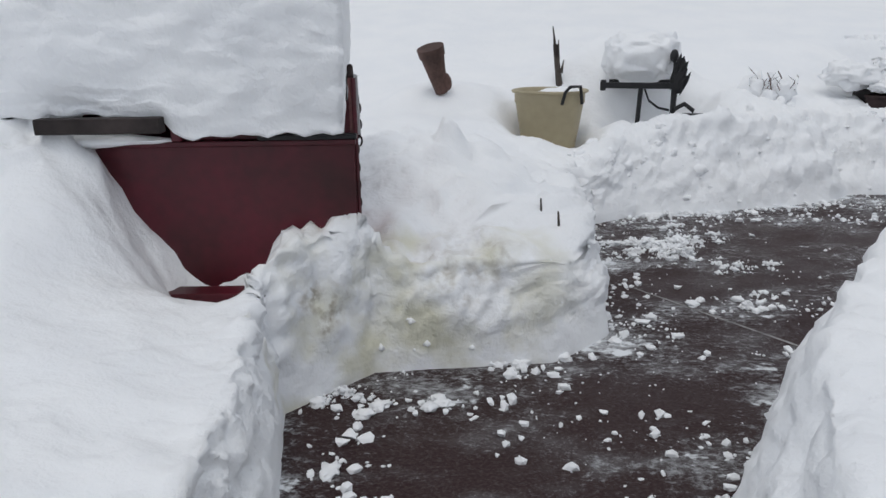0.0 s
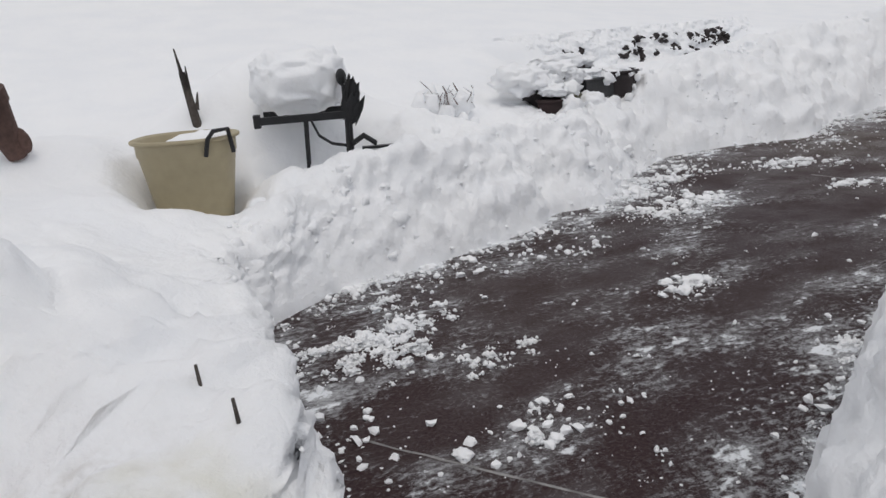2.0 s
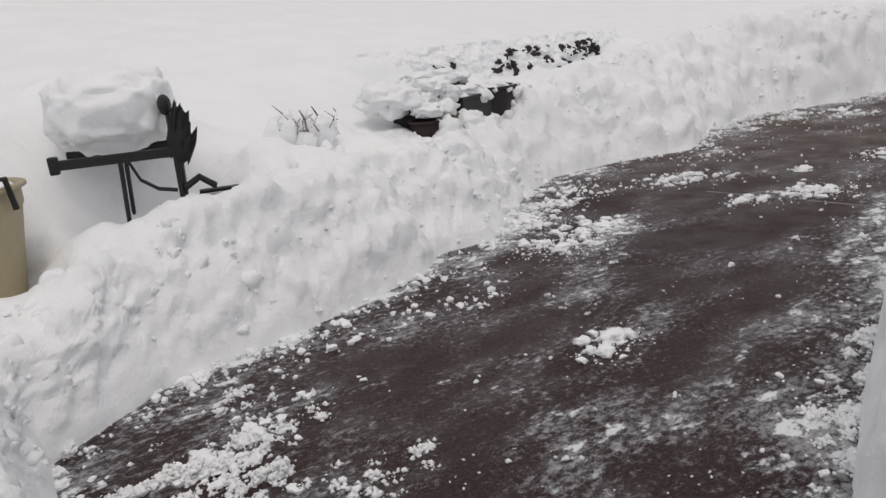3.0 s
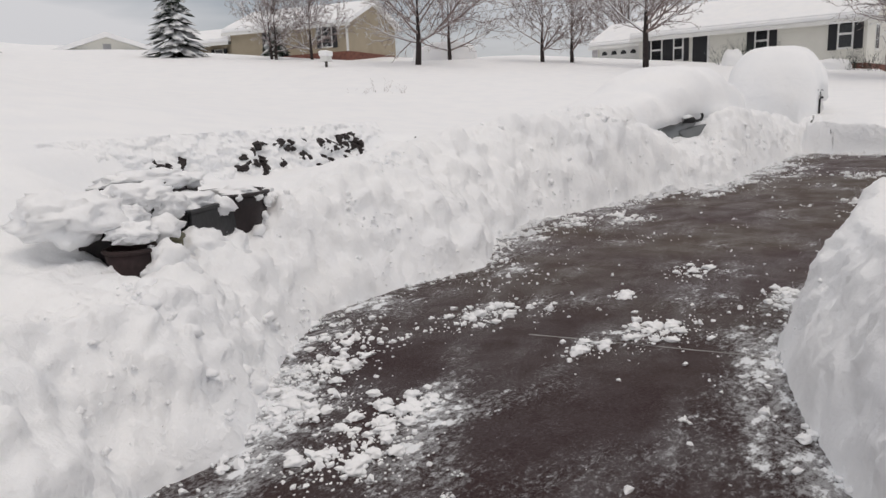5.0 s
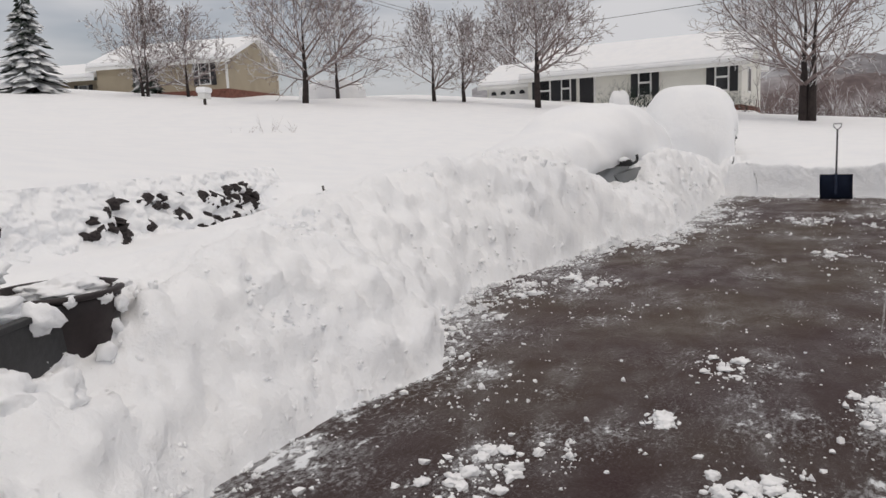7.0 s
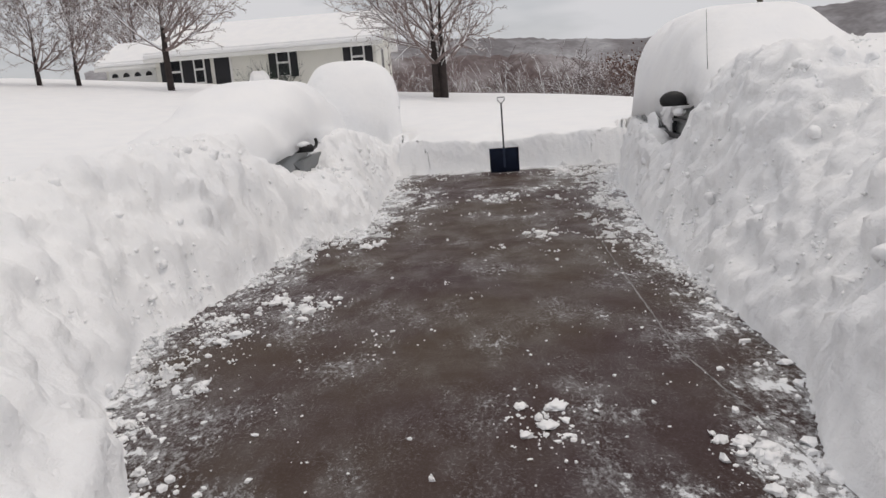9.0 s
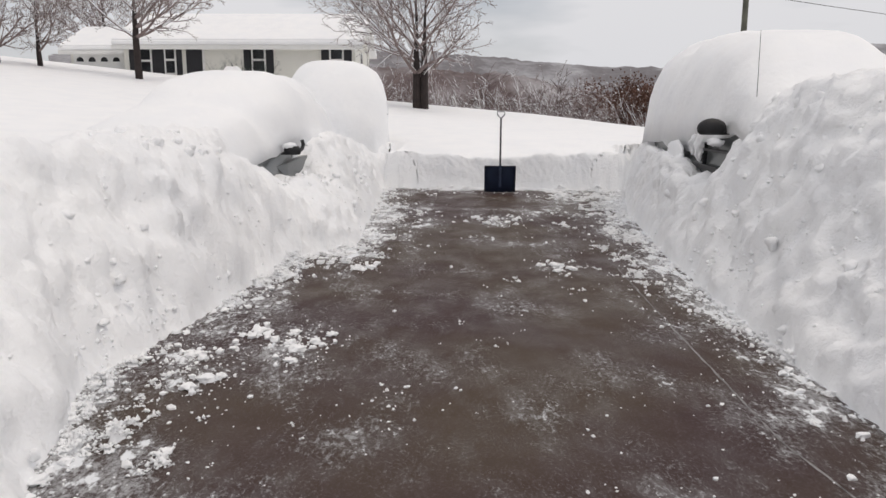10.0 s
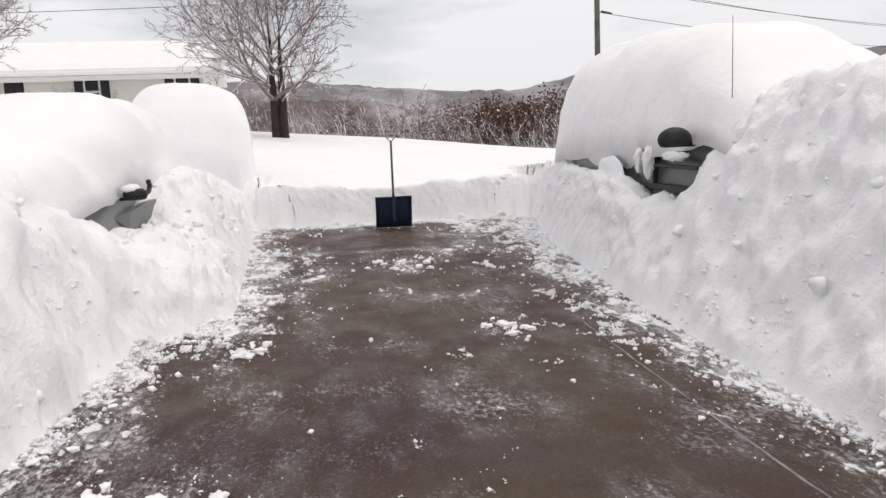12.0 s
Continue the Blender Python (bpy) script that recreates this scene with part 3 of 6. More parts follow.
        if key == "heap":
            p = flat[used]
            dirt = np.clip((0.75 - p[:, 2]) / 0.3, 0, 1) * (p[:, 1] < 3.3) * (p[:, 1] > 2.35) * np.clip((0.7 - p[:, 0]) / 0.4, 0, 1)
            soil = sum(k * np.exp(-(((p[:, 0] - cx) / w) ** 2 + ((p[:, 2] - cz) / w) ** 2)) for cx, cz, w, k in ((-0.52, 0.42, 0.05, 1.0), (-0.45, 0.36, 0.06, 1.0), (-0.48, 0.29, 0.03, 1.2), (0.0, 0.42, 0.10, 0.5), (0.22, 0.46, 0.09, 0.5), (0.12, 0.34, 0.09, 0.4))) * (p[:, 1] < 3.4)
            me.attributes.new("soil", "FLOAT", "POINT").data.foreach_set("value", soil.astype(np.float32))
            me.attributes.new("dirt", "FLOAT", "POINT").data.foreach_set("value", dirt.astype(np.float32))
        tagged(new(name, me), label, cat, kind=kind)


# centre, spread and number of pieces
HEAPS = [(6.22, 6.21, 0.20, 90), (6.33, 5.04, 0.20, 90), (7.05, 5.55, 0.07, 30), (5.39, 6.73, 0.14, 50), (5.85, 5.33, 0.12, 40), (8.0, 5.3, 0.18, 60), (7.53, 4.55, 0.16, 45),
         (3.17, 4.41, 0.12, 60), (4.12, 5.64, 0.20, 110), (1.5, 4.75, 0.13, 75), (4.36, 6.25, 0.20, 140), (4.54, 5.75, 0.20, 90), (4.9, 6.45, 0.16, 80), (10.46, 6.64, 0.22, 70),
         (12.4, 4.5, 0.14, 40), (10.2, 7.3, 0.12, 40), (9.9, 7.1, 0.25, 60), (12.6, 6.3, 0.16, 40), (15.0, 4.6, 0.35, 60), (9.4, 6.1, 0.25, 16)]


def driveway():
    xs, ys = np.arange(-4.0, 21.0, 0.125), np.arange(-4.5, 9.0, 0.125)
    X, Y = np.meshgrid(xs, ys, indexing="ij")
    Z = drive_height(X, Y)
    D, _ = ring_distance(X, Y)
    n, m = X.shape
    idx = np.arange(n * m).reshape(n, m)
    q = np.stack([idx[:-1, :-1], idx[1:, :-1], idx[1:, 1:], idx[:-1, 1:]], -1).reshape(-1, 4)
    q = q[(D.reshape(-1)[q].min(1) < 0.4)]
    me = bpy.data.meshes.new("driveway")
    me.from_pydata(np.stack([X, Y, Z], -1).reshape(-1, 3).tolist(), [], q.tolist())
    edge = np.clip(1 + D / 0.55, 0, 1) * 0.75 * (1 - 0.4 * smooth01((1.5 - X) / 0.6)) + 0.10 * smooth01((5.0 - X) / 3.0) * smooth01((X - 0.9) / 0.7) + 0.30 * np.exp(-(((Y - 4.0 - 0.78 * (X - 2.6)) / 0.42) ** 2)) * smooth01((X - 1.9) / 0.6) * smooth01((5.6 - X) / 1.0) + 0.14 * np.exp(-(((X - 1.6) / 0.5) ** 2 + ((Y - 4.95) / 0.45) ** 2)) + 0.25 * smooth01((X - 13) / 3)
    for cx, cy, spread, n in HEAPS:
        edge = edge + 0.20 * np.exp(-((X - cx) ** 2 + ((Y - cy) / 0.7) ** 2) / (2.2 * spread ** 2 + 0.03))
    edge = edge + 0.30 * np.exp(-((Y - 6.75 - 0.35 * (X - 10.0)) / 0.20) ** 2) * smooth01((X - 8.6) / 0.5) * smooth01((11.5 - X) / 0.8)
    me.attributes.new("edge", "FLOAT", "POINT").data.foreach_set("value", edge.astype(np.float32).reshape(-1))
    # share of the lighter asphalt colour, rising with x
    me.attributes.new("far_tone", "FLOAT", "POINT").data.foreach_set("value", smooth01((X - 4.5) / 5.0).astype(np.float32).reshape(-1))
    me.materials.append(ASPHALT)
    me.shade_smooth()
    ob = tagged(new("driveway", me), "wet brown-grey asphalt drive with scraped snow residue", "driveway", kind="structure")
    # joints packed with snow
    for a, b in (((1.05, 3.95), (1.75, 2.95)), ((5.93, 5.75), (6.15, 4.36)), ((12.4, 3.93), (8.77, 4.40)), ((8.77, 4.40), (7.5, 4.38))):
        a, b = Vector(a), Vector(b)
        side = Vector((-(b - a).y, (b - a).x)).normalized()
        bm, steps, rows = bmesh.new(), int((b - a).length / 0.06) + 2, []
        for i in range(steps):
            p = a.lerp(b, i / (steps - 1)) + side * 0.008 * noise.noise((i * 0.5, a.x, 0))
            w = 0.0065 * (0.3 + random.random()) * (1 if noise.noise((i * 0.13, a.y, 2)) > -0.25 else 0.15)
            z = float(drive_height(np.array(p.x), np.array(p.y)))
            rows.append([bm.verts.new((*(p - side * w), z + 0.001)), bm.verts.new((*p, z + 0.006)), bm.verts.new((*(p + side * w), z + 0.001))])
        for r, s in zip(rows, rows[1:]):
            for k in (0, 1):
                bm.faces.new((r[k], r[k + 1], s[k + 1], s[k]))
        part("joint", bm, JOINT, ob, "narrow pavement joint packed with snow")


driveway()
snow_sheet()


# ---- lofted shells: car bodies and the snow on them ----
def loft(name, stations, mat, m, parent=None, rough=0.0, label="", power=3.2, seg=26, seed=0.0, closed=True):
    """Stations: (along, half width, base z, top z). Each cross-section is an arch from side to side."""
    us = np.array([s[0] for s in stations])
    fine = np.linspace(us[0], us[-1], 72)
    cols = [np.interp(fine, us, [s[k] for s in stations]) for k in (1, 2, 3)]
    for c in cols:
        k = np.array([1, 2, 3, 2, 1]) / 9.0
        c[2:-2] = np.convolve(c, k, "valid")
    th = np.linspace(0, np.pi, seg)
    cu, su = np.cos(th), np.sin(th)
    ca = np.sign(cu) * np.abs(cu) ** (2 / power)
    sa = np.abs(su) ** (2 / power)
    P = np.stack([np.repeat(fine[:, None], seg, 1), cols[0][:, None] * ca[None] * (1 - 0.10 * sa[None]), cols[1][:, None] + (cols[2] - cols[1])[:, None] * sa[None]], -1)
    if rough:
        p = P + seed
        f = fbm(p[..., 0] * 2.2, p[..., 1] * 2.2, p[..., 2] * 2.2, 4) * rough
        low = np.clip(1 - sa * 1.6, 0, 1)[None]
        P[..., 2] += f * 0.7 + low * rough * 1.8 * noise3(p[..., 0] * 4, p[..., 1] * 0 + seed, p[..., 2] * 0)
        P[..., 1] += f * np.sign(P[..., 1])
        P[..., 0] += 0.5 * f
    n = len(fine)
    idx = np.arange(n * seg).reshape(n, seg)
    q = np.stack([idx[:-1, :-1], idx[:-1, 1:], idx[1:, 1:], idx[1:, :-1]], -1).reshape(-1, 4).tolist()
    q += [idx[0].tolist()[::-1], idx[-1].tolist()]
    q += [[int(idx[i, 0]), int(idx[i + 1, 0]), int(idx[i + 1, -1]), int(idx[i, -1])] for i in range(n - 1)]
    me = bpy.data.meshes.new(name)
    me.from_pydata(P.reshape(-1, 3).tolist(), [], q)
    me.update()
    me.materials.append(mat)
    me.shade_smooth()
    ob = new(name, me)
    if parent is not None:
        ob.parent = parent
    else:
        ob.matrix_basis = m
    if label:
        ob["label"] = label
    return ob


def wheel_of(parent, x, y, r=0.33):
    bm = bmesh.new()
    tube(bm, (x, y - 0.1, r), (x, y + 0.1, r), r, r, 24)
    w = part("wheel", bm, RUBBER, parent)
    bm = bmesh.new()
    tube(bm, (x, y - 0.115, r), (x, y + 0.115, r), r * 0.62, r * 0.62, 16)
    part("rim", bm, SILVER, w)


def wing_mirror(parent, x, y, z, side, k=1.0):
    bm = bmesh.new()
    bmesh.ops.create_uvsphere(bm, u_segments=14, v_segments=10, radius=1.0, matrix=Matrix.LocRotScale((x, y + side * 0.14 * k, z), None, (0.075 * k, 0.14 * k, 0.095 * k)))
    tube(bm, (x + 0.02, y - side * 0.02, z - 0.05), (x, y + side * 0.08, z - 0.04), 0.035, 0.03, 8)
    for v in bm.verts:
        if v.co.x > x + 0.02:
            v.co.x = x + 0.02 + (v.co.x - x - 0.02) * 0.3
        if v.co.z < z - 0.06 * k:
            v.co.z = z - 0.06 * k
    mirror = part("wing_mirror", bm, BLACK, parent, "black plastic wing mirror", True)
    if k == 1.0:
        return
    bm = bmesh.new()
    bmesh.ops.create_icosphere(bm, subdivisions=3, radius=1.0)
    for v in bm.verts:
        c = v.co.copy()
        v.co = Vector((x + c.x * 0.07 * k, y + side * 0.10 * k + c.y * 0.11 * k, z + 0.075 * k + c.z * 0.05 * k)) + c * 0.02 * noise.noise(c * 2)
    part("snow_crown", bm, SNOW, mirror, "snow lying on the mirror", True)


def vehicle(name, m, body, cap, paint, label, cat, side, mirror, cap_label):
    car = empty(name, m, label, cat)
    loft("body", body, paint, None, car, power=5.0)
    length, half = body[-1][0], body[len(body) // 2][1]
    for x in (0.85, length - 0.9):
        for s in (-1, 1):
            wheel_of(car, x, s * (half - 0.1))
    if mirror:
        for s in (side, -side):
            wing_mirror(car, mirror[0], s * half, mirror[1], s, mirror[2])
    snow = loft("snow_mound", cap, SNOW, m, rough=0.035, seed=length)
    tagged(snow, cap_label, "snow mound")
    return car


VAN = pose(10.80, 2.20, 0.16, 0, 0, -9)
van = vehicle("van", VAN,
              [(0, 0.70, 0.3, 0.8), (0.2, 0.86, 0.25, 0.95), (1.2, 0.90, 0.25, 1.08), (2.1, 0.91, 0.25, 1.66), (3.0, 0.91, 0.25, 1.72), (4.6, 0.93, 0.25, 1.70), (5.1, 0.91, 0.28, 1.3), (5.4, 0.87, 0.3, 1.05)],
              [(-0.1, 0.60, 0.8, 1.1), (0.15, 0.84, 0.85, 1.28), (1.0, 0.90, 0.95, 1.48), (1.6, 0.90, 1.08, 1.80), (2.2, 0.92, 1.00, 2.08), (3.2, 0.94, 0.93, 2.20), (4.4, 0.95, 0.90, 2.26), (5.1, 0.96, 0.88, 2.16), (5.5, 0.93, 0.86, 1.9), (5.65, 0.84, 0.86, 1.3)],
              GREYCAR, "dark silver van buried to its windows in snow", "van", 1, (1.72, 1.14, 1.0), "deep smooth snow cap covering a parked van")
bm = bmesh.new()
tube(bm, (1.35, 0.78, 1.0), (1.33, 0.80, 2.0), 0.004, 0.002, 6)
part("aerial", bm, BLACK, van, "thin black whip aerial")

part("side_window", boxed(2.42, 0.865, 0.72, 2.80, 0.922, 1.05, 0.006), GLASS, van, "dark side glass under the snow edge")
part("window_trim", boxed(1.60, 0.87, 0.90, 2.40, 0.926, 0.928, 0.004), BLACK, van)
part("door_seam", boxed(2.72, 0.84, 0.45, 2.735, 0.918, 0.98), BLACK, van)
part("side_moulding", boxed(1.55, 0.885, 0.70, 4.5, 0.925, 0.76, 0.01), BLACK, van, "black rubber side moulding")
part("door_handle", boxed(2.45, 0.89, 0.90, 2.62, 0.935, 0.935, 0.008), BLACK, van)

for x, y, z, w, h, k in ((2.46, 0.94, 0.93, 0.06, 0.15, 1), (2.66, 0.94, 0.95, 0.045, 0.11, 2), (3.30, 0.98, 0.74, 0.42, 0.24, 3), (3.02, 1.0, 0.62, 0.25, 0.22, 4), (1.95, 0.94, 1.00, 0.30, 0.035, 5)):
    drip = bmesh.new()
    bmesh.ops.create_icosphere(drip, subdivisions=3, radius=1.0)
    for v in drip.verts:
        c = v.co.copy()
        v.co = Vector((x + c.x * w * (0.75 + 0.35 * c.z), y + c.y * 0.05, z + c.z * h)) + c * 0.03 * noise.fractal(c * 2 + Vector((k * 4.0, 0, 0)), 0.8, 2.0, 3)
    tagged(part("snow_drip", drip, SNOW, smooth=True), "tongue of snow hanging over the van's door", "snow", "snow tongues on the van").matrix_basis = VAN

CAR = pose(12.76, 8.32, 0.1, 0, 0, -10)
car = vehicle("sedan", CAR,
              [(0, 0.68, 0.3, 0.66), (0.2, 0.84, 0.22, 0.78), (1.2, 0.88, 0.2, 0.92), (2.1, 0.88, 0.2, 1.36), (3.2, 0.88, 0.2, 1.38), (4.0, 0.87, 0.22, 1.05), (4.6, 0.8, 0.3, 0.9)],
              [(-0.2, 0.6, 0.6, 0.95), (0.2, 0.84, 0.7, 1.25), (1.2, 0.86, 0.86, 1.45), (1.9, 0.86, 0.90, 1.75), (2.6, 0.92, 0.9, 1.88), (3.4, 0.92, 0.9, 1.86), (4.2, 0.9, 0.9, 1.6), (4.8, 0.7, 0.85, 1.2)],
              SILVER, "silver sedan almost wholly buried under snow", "car", -1, (1.72, 0.93, 0.72), "smooth thick snow cap covering a parked sedan")

panel = bmesh.new()
face = panel.faces.new([panel.verts.new(p) for p in ((14.22, 7.24, 0.86), (14.40, 7.13, 0.72), (14.62, 7.04, 0.60), (14.90, 6.95, 0.60), (14.93, 6.94, 0.95), (14.70, 7.02, 0.93), (14.42, 7.13, 0.88))])
out = bmesh.ops.extrude_face_region(panel, geom=[face])
bmesh.ops.translate(panel, verts=[v for v in out["geom"] if isinstance(v, bmesh.types.BMVert)], vec=(0.02, 0.06, 0))
bmesh.ops.recalc_face_normals(panel, faces=panel.faces)
bmesh.ops.transform(panel, matrix=CAR.inverted(), verts=panel.verts)
part("door_panel", panel, SILVER, car, "bare silver-grey door panel")

hook = bmesh.new()
bent(hook, [(14.50, 7.06, 1.03), (14.62, 7.02, 1.01), (14.74, 6.99, 1.03), (14.79, 6.98, 1.08), (14.77, 6.99, 1.13)], 0.022, 8)
bmesh.ops.transform(hook, matrix=CAR.inverted(), verts=hook.verts)
part("mirror_rim", hook, BLACK, car, "curved black rim of the wing mirror", True)

SUV = pose(19.2, 6.76, 0.25, 0, 0, 2)
suv = vehicle("suv", SUV,
              [(0, 0.80, 0.3, 1.2), (0.15, 0.88, 0.28, 1.5), (0.6, 0.9, 0.28, 1.66), (2.6, 0.9, 0.28, 1.68), (3.3, 0.89, 0.28, 1.1), (4.4, 0.84, 0.3, 0.9)],
              [(-0.3, 0.70, 0.3, 1.1), (0.0, 0.90, 0.35, 1.75), (0.35, 0.95, 0.6, 2.1), (0.7, 0.95, 1.2, 2.14), (1.3, 0.96, 1.25, 2.2), (2.6, 0.96, 1.1, 2.15), (3.3, 0.9, 1.0, 1.6), (4.4, 0.8, 0.9, 1.2)],
              WHITECAR, "white sport utility vehicle under deep snow", "car", -1, None, "rounded deep snow cap on a parked utility vehicle")
bm = boxed(0.75, -0.93, 1.0, 1.0, -0.86, 1.3, 0.02)
part("tail_lamp", bm, LAMPGLASS, suv, "pale clear lamp strip at the corner")
part("belt_line", boxed(0.60, -0.925, 1.17, 2.3, -0.87, 1.20, 0.006), LAMPGLASS, suv, "grey window belt line")
part("side_window", boxed(1.45, -0.915, 1.21, 2.4, -0.85, 1.40, 0.01), GLASS, suv)
part("door_seam", boxed(1.30, -0.92, 0.5, 1.325, -0.88, 1.15), BLACK, suv)
part("wheel_arch", boxed(0.95, -0.925, 0.45, 1.40, -0.88, 0.62, 0.05), BLACK, suv, "black plastic wheel arch")
part("door_handle", boxed(1.42, -0.95, 1.0, 1.62, -0.90, 1.05, 0.01), BLACK, suv)


# ---- steel box with chains ----
def steel_box():
    b = empty("steel_implement_box", pose(0, 0, 0), "dark maroon steel implement box with chains, half buried in snow", "implement")
    x1, y0 = -0.358, 3.0
    part("side_panel", boxed(-2.6, y0, 0.30, x1, y0 + 0.02, 0.985, 0.004), RED, b)
    part("top_flange", boxed(-2.6, y0 - 0.014, 0.986, x1 + 0.006, y0 + 0.03, 1.006, 0.004), RED, b)
    part("flange_lip", boxed(-0.75, y0 - 0.02, 1.008, x1 + 0.012, y0 + 0.029, 1.03, 0.006), BLACK, b, "black rusted flange lip")
    part("upper_panel", boxed(-1.06, y0 + 0.03, 1.007, x1 - 0.012, y0 + 0.05, 1.16, 0.004), RED, b)
    part("corner_post", boxed(-1.075, y0 - 0.09, 1.02, -1.035, y0 + 0.029, 1.15, 0.006), RED, b)
    # end plate, cut off at a slant and set back towards the rear
    outline = [(0.03, 0.40), (0.03, 1.25), (0.08, 1.29), (0.46, 1.13), (0.46, 0.40)]

    def slanted(thick, inset):
        bm = bmesh.new()
        f = bm.faces.new([bm.verts.new((x1 - inset - 0.11 * y, y0 + y, z)) for y, z in outline])
        ext = bmesh.ops.extrude_face_region(bm, geom=[f])
        for v in ext["geom"]:
            if isinstance(v, bmesh.types.BMVert):
                v.co.x -= thick
        bmesh.ops.recalc_face_normals(bm, faces=bm.faces)
        return bm
    part("end_panel", slanted(0.015, 0.0), PINK, b, "faded pinkish red end panel")
    bm = bmesh.new()
    bent(bm, [(x1 - 0.11 * y - 0.004, y0 + y, z) for y, z in outline[1:]], 0.013, 8)
    part("end_rim", bm, RUST, b)
    bm = bmesh.new()
    bent(bm, [(x1 + 0.006, y0 + 0.02, 0.4), (x1 + 0.004, y0 + 0.025, 1.25)], 0.010, 8)
    part("end_rim", bm, RED, b)
    part("rear_panel", boxed(-2.6, y0 + 0.462, 0.35, x1 - 0.07, y0 + 0.48, 1.15, 0.004), RED, b)
    bm = bmesh.new()
    tube(bm, (x1 - 0.002, y0 + 0.14, 1.25), (x1 - 0.022, y0 + 0.36, 0.98), 0.012, 0.012, 8)
    part("brace", bm, PALEGRIP, b, "bare steel diagonal brace")
    part("foot_rail", boxed(-1.6, y0 - 0.16, 0.33, -0.75, y0 - 0.06, 0.40, 0.006), RED, b)
    for x, y, top, n in ((x1 - 0.032, y0 + 0.465, 1.12, 6), (x1 - 0.004, y0 + 0.07, 0.99, 12)):
        ch = empty("chain", pose(0, 0, 0), "", "")
        ch.parent = b
        ch["label"] = "rusty steel chain"
        for i in range(n):
            bm = bmesh.new()
            z = top - i * 0.038
            flat = i % 2
            ring = []
            for k in range(10):
                a = 2 * math.pi * k / 10
                dx, dz = 0.014 * math.cos(a), 0.026 * math.sin(a)
                ring.append((x + (dx if flat else 0.3 * dx), y + (0 if flat else dx), z + dz))
            bent(bm, ring + ring[:1], 0.005, 6)
            part("chain_link", bm, RUST, ch)
    snow = bmesh.new()
    bmesh.ops.create_cube(snow, size=1.0)
    bmesh.ops.subdivide_edges(snow, edges=snow.edges, cuts=70, use_grid_fill=True)
    for v in snow.verts:
        c = v.co.copy()
        k = c.z + 0.5
        right = max(0, c.x * 2)
        y = 3.32 + c.y * 0.86 * (1 + 0.20 * k)
        x = -1.70 + c.x * 2.70 - right * (0.04 * (1 - k) ** 2 + 0.10 * max(0, y - 2.95) + 0.005 * k * k)
        z = 1.04 + k * 0.80
        n = noise.fractal((x * 2.6, y * 2.6, z * 2.6), 0.8, 2.0, 5)
        f = noise.fractal((x * 8, y * 8, z * 10), 0.8, 2.0, 4)
        g = noise.fractal((x * 22, y * 22, z * 22), 0.8, 2.0, 3)
        low = max(0, 1 - k / 0.25)
        z += 0.05 * n * k + 0.010 * f + low * (0.022 * noise.fractal((x * 9, 0, 3), 0.7, 2.0, 4) + 0.085 * smooth_step((-x - 1.02) / 0.10) + 0.012 * g)
        v.co = (x + 0.010 * n + 0.008 * f * right, y - 0.035 * n - 0.014 * f - 0.005 * g, z)
    mound = part("snow_mound", snow, SNOW, smooth=True)
    data = mound.data.attributes.new("loose", "FLOAT", "POINT").data
    data.foreach_set("value", [0.7] * len(mound.data.vertices))
    tagged(mound, "thick overhanging snow load on the steel box", "snow mound")
    lip = bmesh.new()
    bmesh.ops.create_icosphere(lip, subdivisions=4, radius=1.0)
    for v in lip.verts:
        x, y, z = -1.85 + v.co.x * 0.80, 2.96 + v.co.y * 0.07, 1.02 + v.co.z * 0.045 * (1 - 0.5 * v.co.x)
        k = noise.fractal((x * 8, y * 8, z * 8), 0.8, 2.0, 4)
        v.co = (x, y - 0.012 * k, z + 0.010 * k)
    tagged(part("snow_strip", lip, SNOW, smooth=True), "thin snow strip lying on the steel flange", "snow")
    tagged(part("timber_rail", boxed(-1.56, 2.815, 1.065, -1.077, 2.875, 1.125, 0.004), DARKWOOD), "dark weathered timber rail against the steel box", "timber")


def smooth_step(v):
    v = min(1, max(0, v))
    return v * v * (3 - 2 * v)


steel_box()


# ---- shovel ----
def shovel():
    s = empty("snow_shovel", pose(17.52, 4.13, 0.19, 4, 0, -98), "dark blue snow shovel standing upright in the drive", "shovel")
    bm = bmesh.new()
    rows = []
    for i in range(9):
        z = 0.44 * i / 8
        y = 0.10 * (1 - (i / 8)) ** 2
        rows.append([bm.verts.new((-0.25 + 0.5 * k / 8, y - 0.02 * math.cos((k - 4) / 4 * 1.4), z)) for k in range(9)])
    for r, q in zip(rows, rows[1:]):
        for k in range(8):
            bm.faces.new((r[k], r[k + 1], q[k + 1], q[k]))
    bmesh.ops.solidify(bm, geom=bm.faces[:], thickness=0.012)
    part("blade", bm, BLUE, s, "wide dark blue plastic blade", True)
    part("blade_rib", boxed(-0.02, -0.025, 0.1, 0.02, 0.0, 0.46, 0.004), BLUE, s)
    bm = bmesh.new()
    tube(bm, (0, 0, 0.40), (0, 0.0, 1.20), 0.016, 0.014, 10)
    part("shaft", bm, HANDLE, s, "dark metal shaft")
    bm = bmesh.new()
    bent(bm, [(0, 0, 1.18), (-0.055, 0, 1.24), (-0.06, 0, 1.29), (0.06, 0, 1.29), (0.055, 0, 1.24), (0, 0, 1.18)], 0.012)
    part("grip", bm, PALEGRIP, s, "pale grey D-shaped grip")


shovel()


